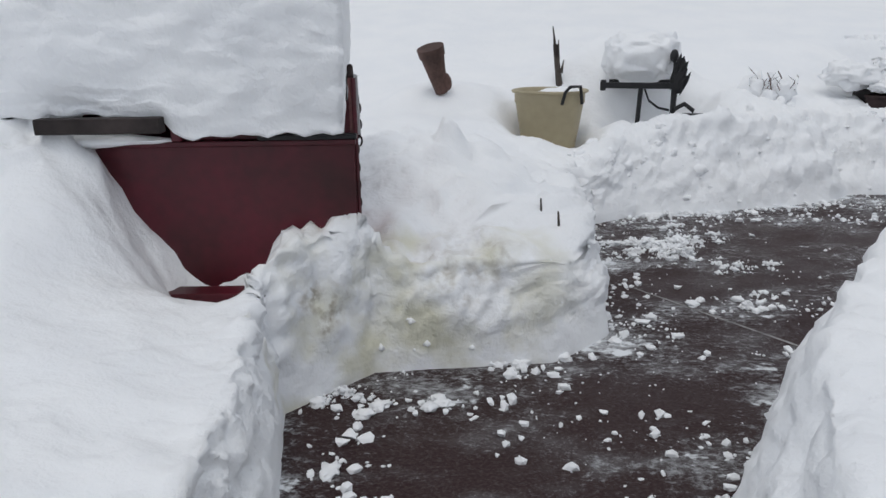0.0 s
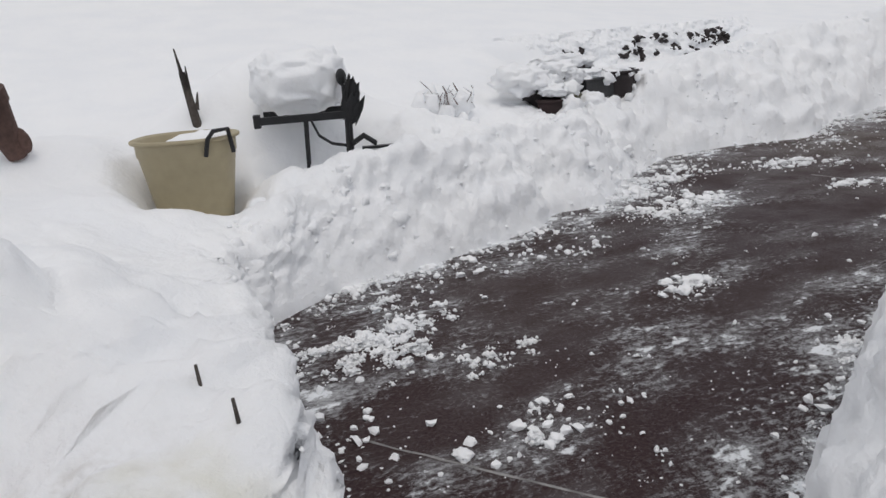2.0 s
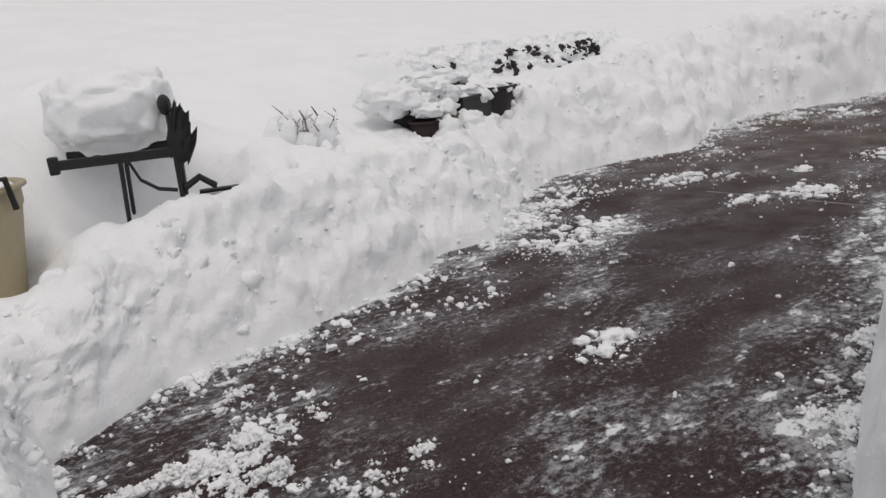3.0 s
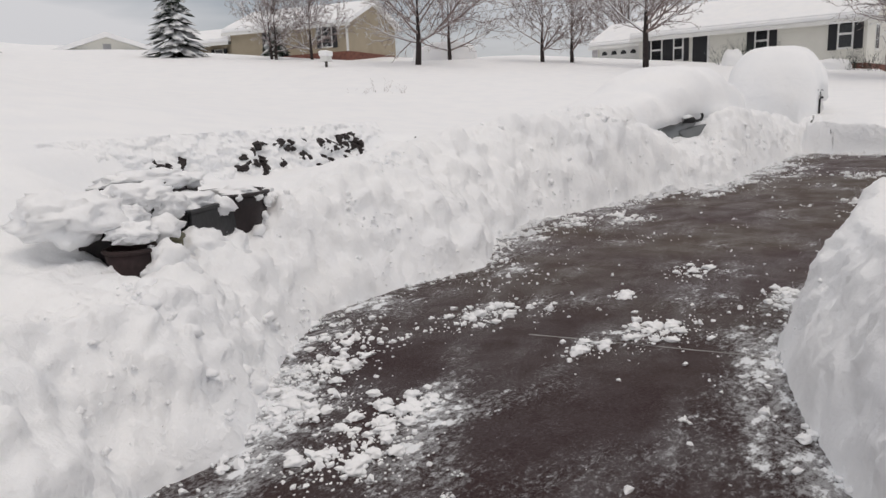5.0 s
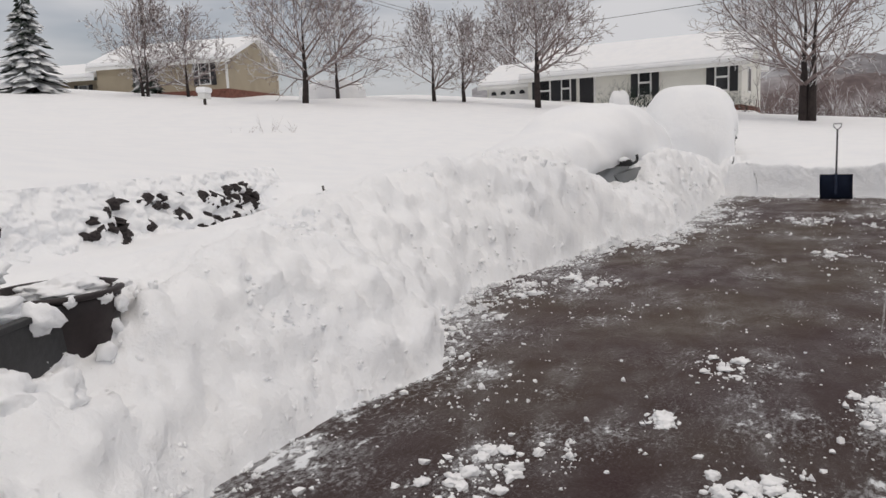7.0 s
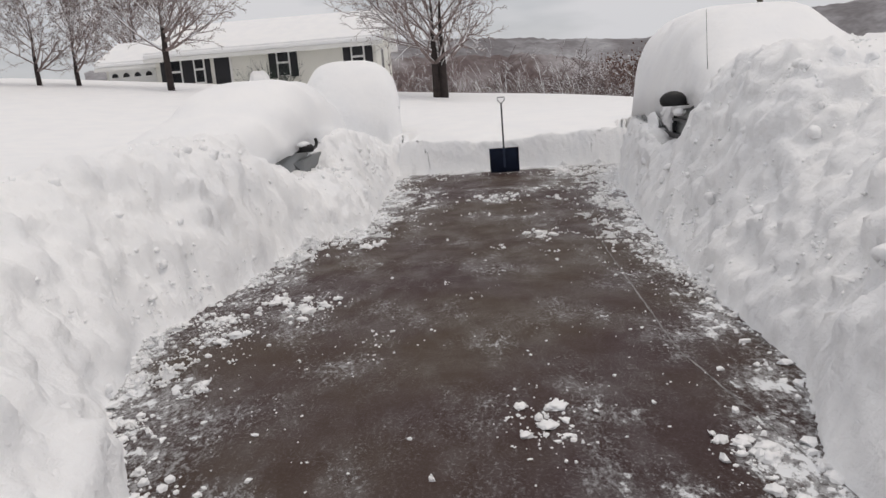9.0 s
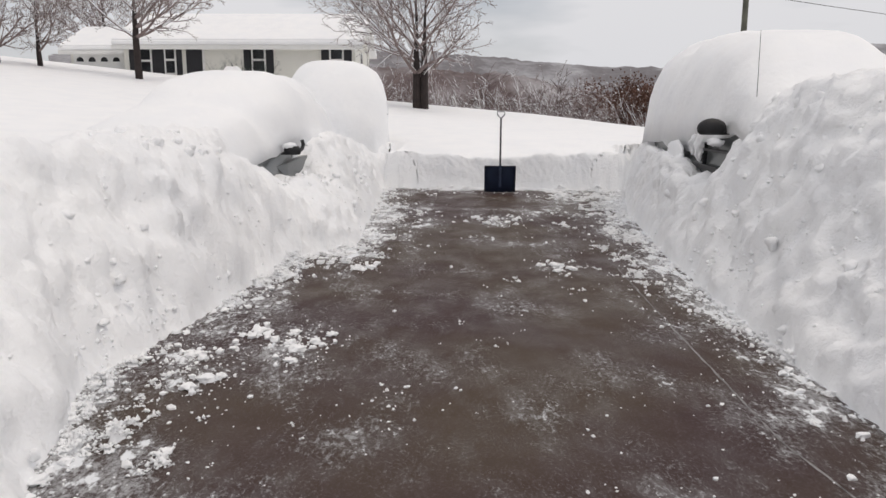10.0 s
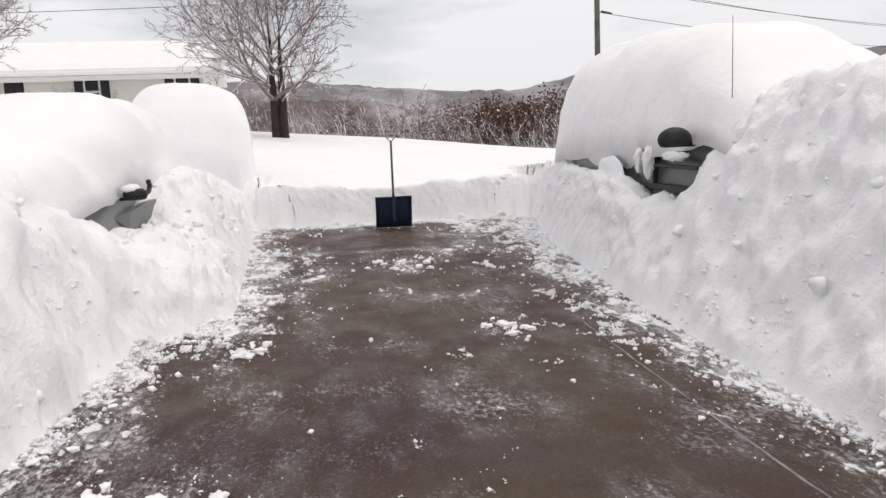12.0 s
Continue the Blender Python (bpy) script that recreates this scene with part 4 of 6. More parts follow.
# ---- yard things half buried by the drive ----
def bin_():
    b = empty("storage_tub", pose(0.94, 6.42, 0.27, 0, 0, -28), "tan plastic tub with snow on its lid, half buried", "tub")
    bm = bmesh.new()
    n = 32
    prof = [(0.19, 0.0), (0.205, 0.1), (0.268, 0.52), (0.276, 0.53), (0.278, 0.61), (0.288, 0.625), (0.278, 0.635), (0.262, 0.62), (0.19, 0.05), (0.0, 0.05)]
    rings = []
    for r, z in prof:
        rings.append([bm.verts.new((r * 1.08 * math.copysign(abs(math.cos(a)) ** 0.8, math.cos(a)), r * 0.85 * math.copysign(abs(math.sin(a)) ** 0.8, math.sin(a)), z)) for a in [2 * math.pi * k / n for k in range(n)]])
    for p, q in zip(rings, rings[1:]):
        for k in range(n):
            if (p[k].co - p[(k + 1) % n].co).length > 1e-6 or (q[k].co - q[(k + 1) % n].co).length > 1e-6:
                bm.faces.new((p[k], p[(k + 1) % n], q[(k + 1) % n], q[k]))
    bmesh.ops.remove_doubles(bm, verts=bm.verts, dist=1e-5)
    part("tub_body", bm, TAN, b, smooth=True)
    bm = bmesh.new()
    ring = [(0.292 * 1.08 * math.copysign(abs(math.cos(a)) ** 0.8, math.cos(a)), 0.292 * 0.85 * math.copysign(abs(math.sin(a)) ** 0.8, math.sin(a)), 0.622) for a in [2 * math.pi * k / 40 for k in range(41)]]
    bent(bm, ring, 0.013, 8)
    part("rolled_rim", bm, TAN, b, smooth=True)
    bm = bmesh.new()
    bent(bm, [(0.19, -0.225, 0.53), (0.215, -0.225, 0.63), (0.25, -0.21, 0.675), (0.31, -0.12, 0.675), (0.325, -0.11, 0.53)], 0.014)
    part("handle", bm, BLACK, b, "black folding handle")
    bm = bmesh.new()
    bmesh.ops.create_uvsphere(bm, u_segments=28, v_segments=12, radius=1.0)
    for v in bm.verts:
        v.co = Vector((v.co.x * 0.21 + 0.07, v.co.y * 0.18 + 0.01, 0.60 + v.co.z * 0.05 + 0.02 * v.co.x)) + Vector((0, 0, 0.02 * noise.noise(v.co * 3)))
    tagged(part("snow_patch", bm, SNOW, smooth=True), "thin snow lying on the tub lid", "snow patch").matrix_basis = b.matrix_basis


bin_()


def bench():
    b = empty("garden_chair", pose(1.80, 6.55, 0.28, 0, 0, -18), "black iron garden chair under a snow heap", "chair")
    b.scale = (0.67, 0.9, 1.0)
    part("seat_rail", boxed(-0.50, -0.20, 0.62, 0.42, -0.16, 0.67, 0.006), BLACK, b)
    part("seat_rail", boxed(-0.50, 0.20, 0.62, 0.42, 0.24, 0.67, 0.006), BLACK, b)
    for x in (-0.06, 0.36):
        for y in (-0.18, 0.22):
            bm = bmesh.new()
            tube(bm, (x, y, 0.62), (x - 0.04, y - 0.02, 0.0), 0.02, 0.016, 8)
            part("leg", bm, BLACK, b)
    bm = bmesh.new()
    bent(bm, [(0.0, -0.18, 0.62), (0.06, -0.18, 0.52), (0.18, -0.18, 0.46), (0.32, -0.18, 0.44)], 0.011)
    part("scroll_brace", bm, BLACK, b)
    bm = bmesh.new()
    tube(bm, (0.36, -0.16, 0.36), (0.37, -0.15, 0.84), 0.034, 0.042, 8)
    bmesh.ops.create_uvsphere(bm, u_segments=10, v_segments=8, radius=0.055, matrix=Matrix.Translation((0.335, -0.16, 0.89)))
    part("arm_post", bm, BLACK, b, "dark iron arm post with knob")
    bm = boxed(-0.56, -0.2, 0.6, -0.49, -0.14, 0.69, 0.01)
    part("rail_end", bm, BLACK, b)
    bm = bmesh.new()
    bmesh.ops.create_icosphere(bm, subdivisions=3, radius=1.0)
    for v in bm.verts:
        c = v.co.copy()
        v.co = Vector((0.415 + c.x * 0.10, -0.18 + c.y * 0.035, 0.71 + c.z * 0.12)) * (1 + 0.16 * noise.fractal(c * 2.8, 0.7, 2.0, 3))
    part("arm_plate", bm, BLACK, b)
    bm = bmesh.new()
    bent(bm, [(0.38, -0.2, 0.45), (0.5, -0.22, 0.5), (0.62, -0.22, 0.44)], 0.02)
    part("foot_scroll", bm, BLACK, b)
    # low side table of slats, mostly under the snow
    for k in range(3):
        part("slat", boxed(0.48, -0.30 + k * 0.09, 0.36 + 0.012 * k, 0.86, -0.24 + k * 0.09, 0.385 + 0.012 * k, 0.005), PALEGRIP if k == 1 else BLACK, b)
    cap = bmesh.new()
    bmesh.ops.create_icosphere(cap, subdivisions=5, radius=1.0)
    for v in cap.verts:
        c = v.co
        s = Vector([math.copysign(abs(k) ** 0.62, k) for k in c])
        v.co = Vector((-0.10 + s.x * 0.50, 0.46 + s.y * 0.64, 0.87 + s.z * (0.20 if c.z > 0 else 0.215))) + c * 0.05 * noise.fractal(c * 3.0, 0.8, 2.0, 4)
    tagged(part("snow_mound", cap, SNOW, smooth=True), "rounded snow heap resting on the iron chair", "snow mound").matrix_basis = b.matrix_basis


bench()


def planter_and_stakes():
    # flower pot lying askew, half out of the snow
    p = empty("plant_pot", pose(0.01, 6.66, 0.87, 12, -16, 10), "brown terracotta pot leaning in deep snow", "plant pot")
    bm = bmesh.new()
    tube(bm, (0, 0, 0.0), (0, 0, 0.34), 0.055, 0.105, 18)
    part("pot_body", bm, TERRA, p)
    bm = bmesh.new()
    tube(bm, (0, 0, 0.34), (0, 0, 0.42), 0.115, 0.122, 18)
    part("pot_rim", bm, TERRA, p)
    bm = bmesh.new()
    bmesh.ops.create_uvsphere(bm, u_segments=14, v_segments=10, radius=0.06, matrix=Matrix.Translation((0.06, -0.02, 0.09)) @ Matrix.Diagonal((0.8, 0.8, 1.4, 1)))
    part("pot_foot", bm, TERRA, p, "dark round foot of the pot")
    bm = bmesh.new()
    tube(bm, (1.14, 7.02, 0.7), (1.07, 7.05, 1.26), 0.040, 0.022, 7)
    tube(bm, (1.09, 7.04, 1.10), (1.045, 7.05, 1.42), 0.022, 0.005, 5)
    tube(bm, (1.10, 7.03, 1.12), (1.10, 7.04, 1.30), 0.016, 0.004, 5)
    tube(bm, (1.13, 7.02, 1.00), (1.15, 7.02, 1.12), 0.018, 0.004, 5)
    tagged(part("broken_stake", bm, OLDWOOD), "dark splintered garden stake in the snow", "stake")
    for x, y, h in ((0.51, 3.62, 0.10), (0.56, 3.37, 0.045)):
        z = float(snow_height(np.array([x]), np.array([y]))[0][0]) - 0.02
        bm = bmesh.new()
        tube(bm, (x, y, z - 0.1), (x - 0.01, y, z + h), 0.009, 0.005, 6)
        tagged(part("dead_stalk", bm, OLDWOOD), "dead dark plant stalk poking out of snow", "stalk", "stalks in the heap")


planter_and_stakes()


def stone_wall():
    w = empty("stone_wall", pose(0, 0, 0), "dry dark stone garden wall with snow packed between", "wall")
    rnd = random.Random(5)
    a, b = Vector((5.4, 9.42, 0)), Vector((10.0, 9.99, 0))
    length = (b - a).length
    ang = math.degrees(math.atan2(b.y - a.y, b.x - a.x))
    d = (b - a).normalized()
    nrm = Vector((d.y, -d.x, 0))
    shapes = []
    for k in range(8):
        bm = bmesh.new()
        bmesh.ops.create_icosphere(bm, subdivisions=2, radius=1.0)
        for v in bm.verts:
            c = v.co.copy()
            v.co = Vector([math.copysign(abs(q) ** 0.7, q) for q in c]) * (1 + 0.45 * noise.fractal(c * 1.3 + Vector((k * 5.3, 0, 0)), 0.6, 2.0, 3))
        me = bpy.data.meshes.new("stone")
        bm.to_mesh(me)
        bm.free()
        me.materials.append(BRICK)
        shapes.append(me)
    for row in range(8):
        x = rnd.uniform(0, 0.2)
        while x < length:
            lw = rnd.uniform(0.045, 0.11)
            u = x / length
            thick = noise.noise((x * 1.5, row * 0.55, 3.0)) + 0.25 * noise.noise((x * 5, row * 1.3, 1.0))
            if 0.12 < u < 0.86 and thick > (-0.16 if u > 0.36 else 0.12) and rnd.random() < 0.50:
                z = 0.66 + row * 0.060 + rnd.uniform(-0.02, 0.02)
                ob = new("stone", shapes[rnd.randrange(8)])
                ob.parent = w
                ob.matrix_basis = Matrix.Translation(a.lerp(b, u) + nrm * (0.17 - 0.36 * (z - 0.45)) + Vector((0, 0, z))) @ pose(0, 0, 0, rnd.uniform(-25, 25), rnd.uniform(-30, 30), ang + rnd.uniform(-22, 22)) @ Matrix.Diagonal((lw * 0.70, 0.12, rnd.uniform(0.026, 0.046), 1))
            x += lw + rnd.uniform(0.0, 0.05)
    # snow packed in and over the courses
    bm = bmesh.new()
    bmesh.ops.create_grid(bm, x_segments=420, y_segments=70, size=0.5)
    for v in bm.verts:
        u, k = v.co.x + 0.5, v.co.y + 0.5
        p = a.lerp(b, u * 1.12 - 0.05)
        z = 0.45 + k * 0.80
        out = 0.245 - 0.29 * k + 0.065 * noise.fractal((p.x * 5.2, z * 7.5, 1.0), 0.9, 2.0, 4) + 0.032 * noise.fractal((p.x * 15, z * 18, 5.0), 0.8, 2.0, 3)
        out -= 0.5 * max(0, k - 0.80) + 0.9 * max(0, abs(u - 0.48) - 0.30)
        v.co = p + nrm * out + Vector((0, 0, z))
    tagged(part("packed_snow", bm, SNOW, smooth=True), "snow packed over the stone wall courses", "snow")


stone_wall()


def clump(cx, cy, cz, rx, ry, rz, seed, label, group, m=None):
    bm = bmesh.new()
    bmesh.ops.create_icosphere(bm, subdivisions=4 if rx > 0.12 else 3, radius=1.0)
    for v in bm.verts:
        c = v.co.copy()
        k = 1 + 0.40 * noise.fractal(c * 1.9 + Vector((seed, 0, 0)), 0.7, 2.0, 4)
        v.co = Vector((cx + c.x * rx * k, cy + c.y * ry * k, cz + c.z * rz * k))
    ob = tagged(part("snow_clump", bm, SNOW, smooth=True), label, "snow clump", group)
    if m is not None:
        ob.matrix_basis = m
    return ob


def round_planter(x, y, z, r, tall, mat, label, tilt=0.0):
    p = empty("planter", pose(x, y, z, tilt, 0, 0), label, "planter", "planters in the snow bank")
    bm, n, rings = bmesh.new(), 32, []
    for k, h in ((0.80, 0.0), (0.97, tall * 0.75), (1.0, tall), (0.93, tall), (0.90, tall * 0.7), (0.78, 0.03)):
        rings.append([bm.verts.new((r * k * math.cos(2 * math.pi * i / n), r * k * math.sin(2 * math.pi * i / n), h)) for i in range(n)])
    for u, v in zip(rings, rings[1:]):
        for i in range(n):
            bm.faces.new((u[i], u[(i + 1) % n], v[(i + 1) % n], v[i]))
    bm.faces.new(rings[-1])
    part("planter_body", bm, mat, p, smooth=True)
    bm = bmesh.new()
    bent(bm, [(r * 1.01 * math.cos(2 * math.pi * i / 36), r * 1.01 * math.sin(2 * math.pi * i / 36), tall - 0.012) for i in range(36)] + [(r * 1.01, 0, tall - 0.012)], 0.014, 8)
    part("planter_rim", bm, mat, p, smooth=True)
    return p


def box_planter(x, y, z, turn, long, wide, tall, mat, label):
    p = empty("planter_box", pose(x, y, z, 0, 0, turn), label, "planter", "planters in the snow bank")
    for s in (-1, 1):
        part("side_board", boxed(-long / 2, s * wide / 2 - 0.012, 0, long / 2, s * wide / 2 + 0.012, tall, 0.006), mat, p)
        part("end_board", boxed(s * long / 2 - 0.012, -wide / 2 + 0.014, 0, s * long / 2 + 0.012, wide / 2 - 0.014, tall, 0.006), mat, p)
        part("rim_rail", boxed(-long / 2 - 0.02, s * wide / 2 - 0.025, tall + 0.002, long / 2 + 0.02, s * wide / 2 + 0.025, tall + 0.028, 0.006), mat, p)
    return p


def trough():
    round_planter(5.62, 8.02, 0.46, 0.28, 0.40, PLANTER, "dark brown round planter poking from the snow bank")
    box_planter(5.20, 7.86, 0.50, 21, 0.62, 0.28, 0.30, PLANTER_GREY, "charcoal planter box half hidden by clumped snow")
    box_planter(4.62, 7.72, 0.53, 21, 0.60, 0.26, 0.33, PLANTER, "dark planter box sunk deep in snow")
    box_planter(5.02, 8.10, 0.62, 21, 0.85, 0.2, 0.34, PLANTER, "dark planter box sunk deep in snow")
    round_planter(4.36, 7.36, 0.42, 0.13, 0.30, RED_POT, "dark red-brown flower pot buried in the snow bank")
    round_planter(4.66, 7.48, 0.46, 0.11, 0.27, OLIVE, "olive flower pot buried in the snow bank")
    tag, grp = "clumped snow on the buried planters", "snow clumps on the planters"
    for c in ((5.72, 8.10, 0.83, 0.20, 0.16, 0.06, 0), (5.50, 7.77, 0.84, 0.035, 0.025, 0.025, 3), (5.66, 7.75, 0.83, 0.04, 0.025, 0.030, 5), (5.75, 7.76, 0.78, 0.03, 0.02, 0.04, 7), (5.84, 7.84, 0.85, 0.05, 0.03, 0.022, 9),
              (5.14, 7.88, 0.84, 0.24, 0.15, 0.07, 12), (4.98, 7.74, 0.82, 0.13, 0.10, 0.07, 14), (5.34, 7.76, 0.80, 0.08, 0.07, 0.07, 16), (5.00, 8.12, 0.99, 0.34, 0.14, 0.08, 18), (5.36, 8.14, 0.97, 0.12, 0.1, 0.06, 19),
              (4.60, 7.68, 0.94, 0.26, 0.18, 0.09, 21), (4.80, 7.62, 0.88, 0.14, 0.10, 0.08, 23), (4.40, 7.50, 0.86, 0.16, 0.14, 0.08, 25), (4.36, 7.32, 0.80, 0.13, 0.12, 0.06, 27), (4.62, 7.42, 0.78, 0.12, 0.09, 0.07, 29),
              (4.90, 7.48, 0.60, 0.20, 0.13, 0.12, 31), (5.14, 7.50, 0.52, 0.17, 0.11, 0.12, 33), (4.18, 7.58, 0.90, 0.28, 0.22, 0.13, 35), (4.50, 7.24, 0.60, 0.16, 0.10, 0.13, 37)):
        clump(*c, tag, grp)
    bm = bmesh.new()
    for i in range(14):
        p = Vector((3.2 + random.uniform(-0.2, 0.25), 7.28 + random.uniform(-0.12, 0.12), 0.80))
        for k in range(3):
            q = p + Vector((random.uniform(-0.07, 0.07), random.uniform(-0.07, 0.07), random.uniform(0.02, 0.075)))
            tube(bm, p, q, 0.008, 0.004, 5)
            p = q
    tagged(part("dead_shrub", bm, TWIG), "snow-laden dead shrub by the drive", "shrub")
    for cx, cy, cz, r, seed in ((3.06, 7.34, 0.78, 0.13, 2), (3.36, 7.30, 0.78, 0.11, 5), (3.22, 7.46, 0.84, 0.12, 9), (3.16, 7.16, 0.74, 0.07, 13)):
        sb = bmesh.new()
        bmesh.ops.create_icosphere(sb, subdivisions=3, radius=1.0)
        for v in sb.verts:
            v.co = Vector((cx, cy, cz)) + v.co * r * (1 + 0.35 * noise.fractal(v.co * 2.1 + Vector((seed, 0, 0)), 0.8, 2.0, 4))
        tagged(part("snow_clump", sb, SNOW, smooth=True), "snow clump caught in the dead shrub", "snow clump", "snow clumps on the shrub")
    s = empty("plywood_board", pose(7.58, 3.62, 0.6, 0, -4, -18), "tan plywood board standing in the snow bank", "board")
    part("panel", boxed(-0.012, -0.62, 0, 0.012, 0, 0.70, 0.002), PLY, s)
    part("edge_strip", boxed(-0.016, 0.001, 0, 0.016, 0.014, 0.70, 0.002), BLACK, s, "dark edge strip")


trough()


# ---- houses ----
def window_of(parent, s, z0, z1, w, shut=0.0, y=-0.02):
    """A window on the facade that runs along local x, facing -y."""
    win = part("window", boxed(s - w / 2, y - 0.05, z0, s + w / 2, y, z1, 0.0), TRIM, parent, "white framed sash window")
    for k in (0, 1):
        a, b = z0 + 0.08 + k * (z1 - z0) / 2, z0 + (k + 1) * (z1 - z0) / 2 - 0.03
        part("pane", boxed(s - w / 2 + 0.08, y - 0.056, a, s + w / 2 - 0.08, y - 0.051, b), GLASS, win)
    if shut:
        for k in (-1, 1):
            c = s + k * (w / 2 + shut / 2 + 0.02)
            part("shutter", boxed(c - shut / 2, y - 0.05, z0 - 0.03, c + shut / 2, y, z1 + 0.03, 0.01), SHUTTER, parent, "black louvred shutter")


def siding(parent, x0, x1, z0, z1, y, mat, depth):
    part("wall", boxed(x0, y, z0, x1, y + depth, z1), mat, parent)
    n = int((z1 - z0) / 0.2)
    for i in range(n):
        z = z0 + i * 0.2
        part("siding_board", boxed(x0, y - 0.018, z, x1, y - 0.001, z + 0.188, 0.0), mat, parent)


def gable_roof(parent, x0, x1, y0, y1, z, rise, mat, over=0.45, thick=0.3):
    bm = bmesh.new()
    ym = (y0 + y1) / 2
    drop = rise * over / (ym - y0)
    prof = [(y0 - over, z - drop), (ym, z + rise), (y1 + over, z - drop), (y1 + over, z - drop + thick), (ym, z + rise + thick), (y0 - over, z - drop + thick)]
    ends = []
    for x in (x0 - over, x1 + over):
        ends.append([bm.verts.new((x, a, b)) for a, b in prof])
    for k in range(6):
        bm.faces.new((ends[0][k], ends[0][(k + 1) % 6], ends[1][(k + 1) % 6], ends[1][k]))
    bm.faces.new(ends[0][::-1])
    bm.faces.new(ends[1])
    bmesh.ops.bevel(bm, geom=[e for e in bm.edges if abs(e.verts[0].co.z - e.verts[1].co.z) < 1e-4], offset=0.09, segments=2, affect="EDGES")
    roof = part("roof", bm, SNOW, parent, "roof deep in snow")
    part("fascia", boxed(x0 - over, y0 - over - 0.03, z - drop - 0.16, x1 + over, y0 - over - 0.002, z - drop + 0.05), TRIM, parent)
    return roof


def gable_wall(parent, x, y0, y1, z, rise, mat, t=0.1):
    bm = bmesh.new()
    f = [bm.verts.new((x, y0, z)), bm.verts.new((x, y1, z)), bm.verts.new((x, (y0 + y1) / 2, z + rise))]
    g = [bm.verts.new((x + t, v.co.y, v.co.z)) for v in f]
    bm.faces.new(f)
    bm.faces.new(g[::-1])
    for k in range(3):
        bm.faces.new((f[k], g[k], g[(k + 1) % 3], f[(k + 1) % 3]))
    part("gable", bm, mat, parent)


def white_house():
    # local x runs along the facade from the garage to the far corner
    h = empty("ranch_house", pose(47.24, 19.2, 0, 0, 0, -95), "white single-storey ranch house with black shutters", "house")
    L, G, dep, base, top = 12.3, 3.1, 8.5, 2.45, 5.17
    # x = 0 at the garage boundary when measured from the corner
    h.matrix_basis = pose(46.5 + 0.087 * L, 6.9 + 0.996 * L, 0, 0, 0, -95)
    siding(h, 0, L, base + 0.35, top, 0, SIDING, dep)
    part("foundation", boxed(-0.0, 0.03, base - 1.0, L, dep - 0.03, base + 0.34), HBRICK, h, "red brick foundation")
    gable_roof(h, 0, L, 0, dep, top, 1.75, SNOW, thick=0.35)
    for x in (0.0, L - 0.1):
        gable_wall(h, x, 0, dep, top, 1.7, SIDING)
    for s, w, sh in ((1.0, 0.75, 0.42), (5.15, 0.75, 0.40)):
        window_of(h, L - s, 3.55, 5.02, w, sh)
    window_of(h, L - 9.85, 3.55, 5.02, 0.62, 0.3)
    window_of(h, L - 11.2, 3.45, 5.02, 0.75, 0.42)
    part("door", boxed(L - 9.0, -0.06, 3.0, L - 8.15, -0.02, 5.02, 0.01), SHUTTER, h, "dark front door")
    part("door_frame", boxed(L - 8.13, -0.07, 3.0, L - 8.02, -0.02, 5.1), TRIM, h)
    siding(h, -G, -0.01, base + 0.4, 4.95, 0.6, SIDING, 6)
    gable_roof(h, -G, -0.5, 0.6, 6.6, 4.95, 1.2, SNOW, thick=0.3)
    door = part("garage_door", boxed(-G + 0.15, 0.53, base + 0.2, -0.25, 0.57, 4.75, 0.01), TRIM, h, "white panelled garage door")
    for k in range(4):
        c = -G + 0.5 + k * 0.65
        bm = bmesh.new()
        pts = [(c - 0.2, 4.25), (c + 0.2, 4.25)] + [(c + 0.2 * math.cos(a), 4.25 + 0.25 * math.sin(a)) for a in (0.5, 1.0, 1.57, 2.1, 2.6)]
        f = bm.faces.new([bm.verts.new((a, 0.522, b)) for a, b in pts])
        e = bmesh.ops.extrude_face_region(bm, geom=[f])
        bmesh.ops.translate(bm, verts=[v for v in e["geom"] if isinstance(v, bmesh.types.BMVert)], vec=(0, 0.006, 0))
        part("pane", bm, GLASS, door)
    part("gutter", boxed(-0.1, -0.52, top - 0.36, L + 0.2, -0.49, top - 0.26), TRIM, h)
    # windows on the far end wall
    e = part("end_window", boxed(L + 0.0, 2.2, 3.5, L + 0.05, 3.4, 4.9), TRIM, h)
    for k in range(2):
        part("pane", boxed(L + 0.051, 2.28 + k * 0.58, 3.6, L + 0.056, 2.76 + k * 0.58, 4.82), GLASS, e)


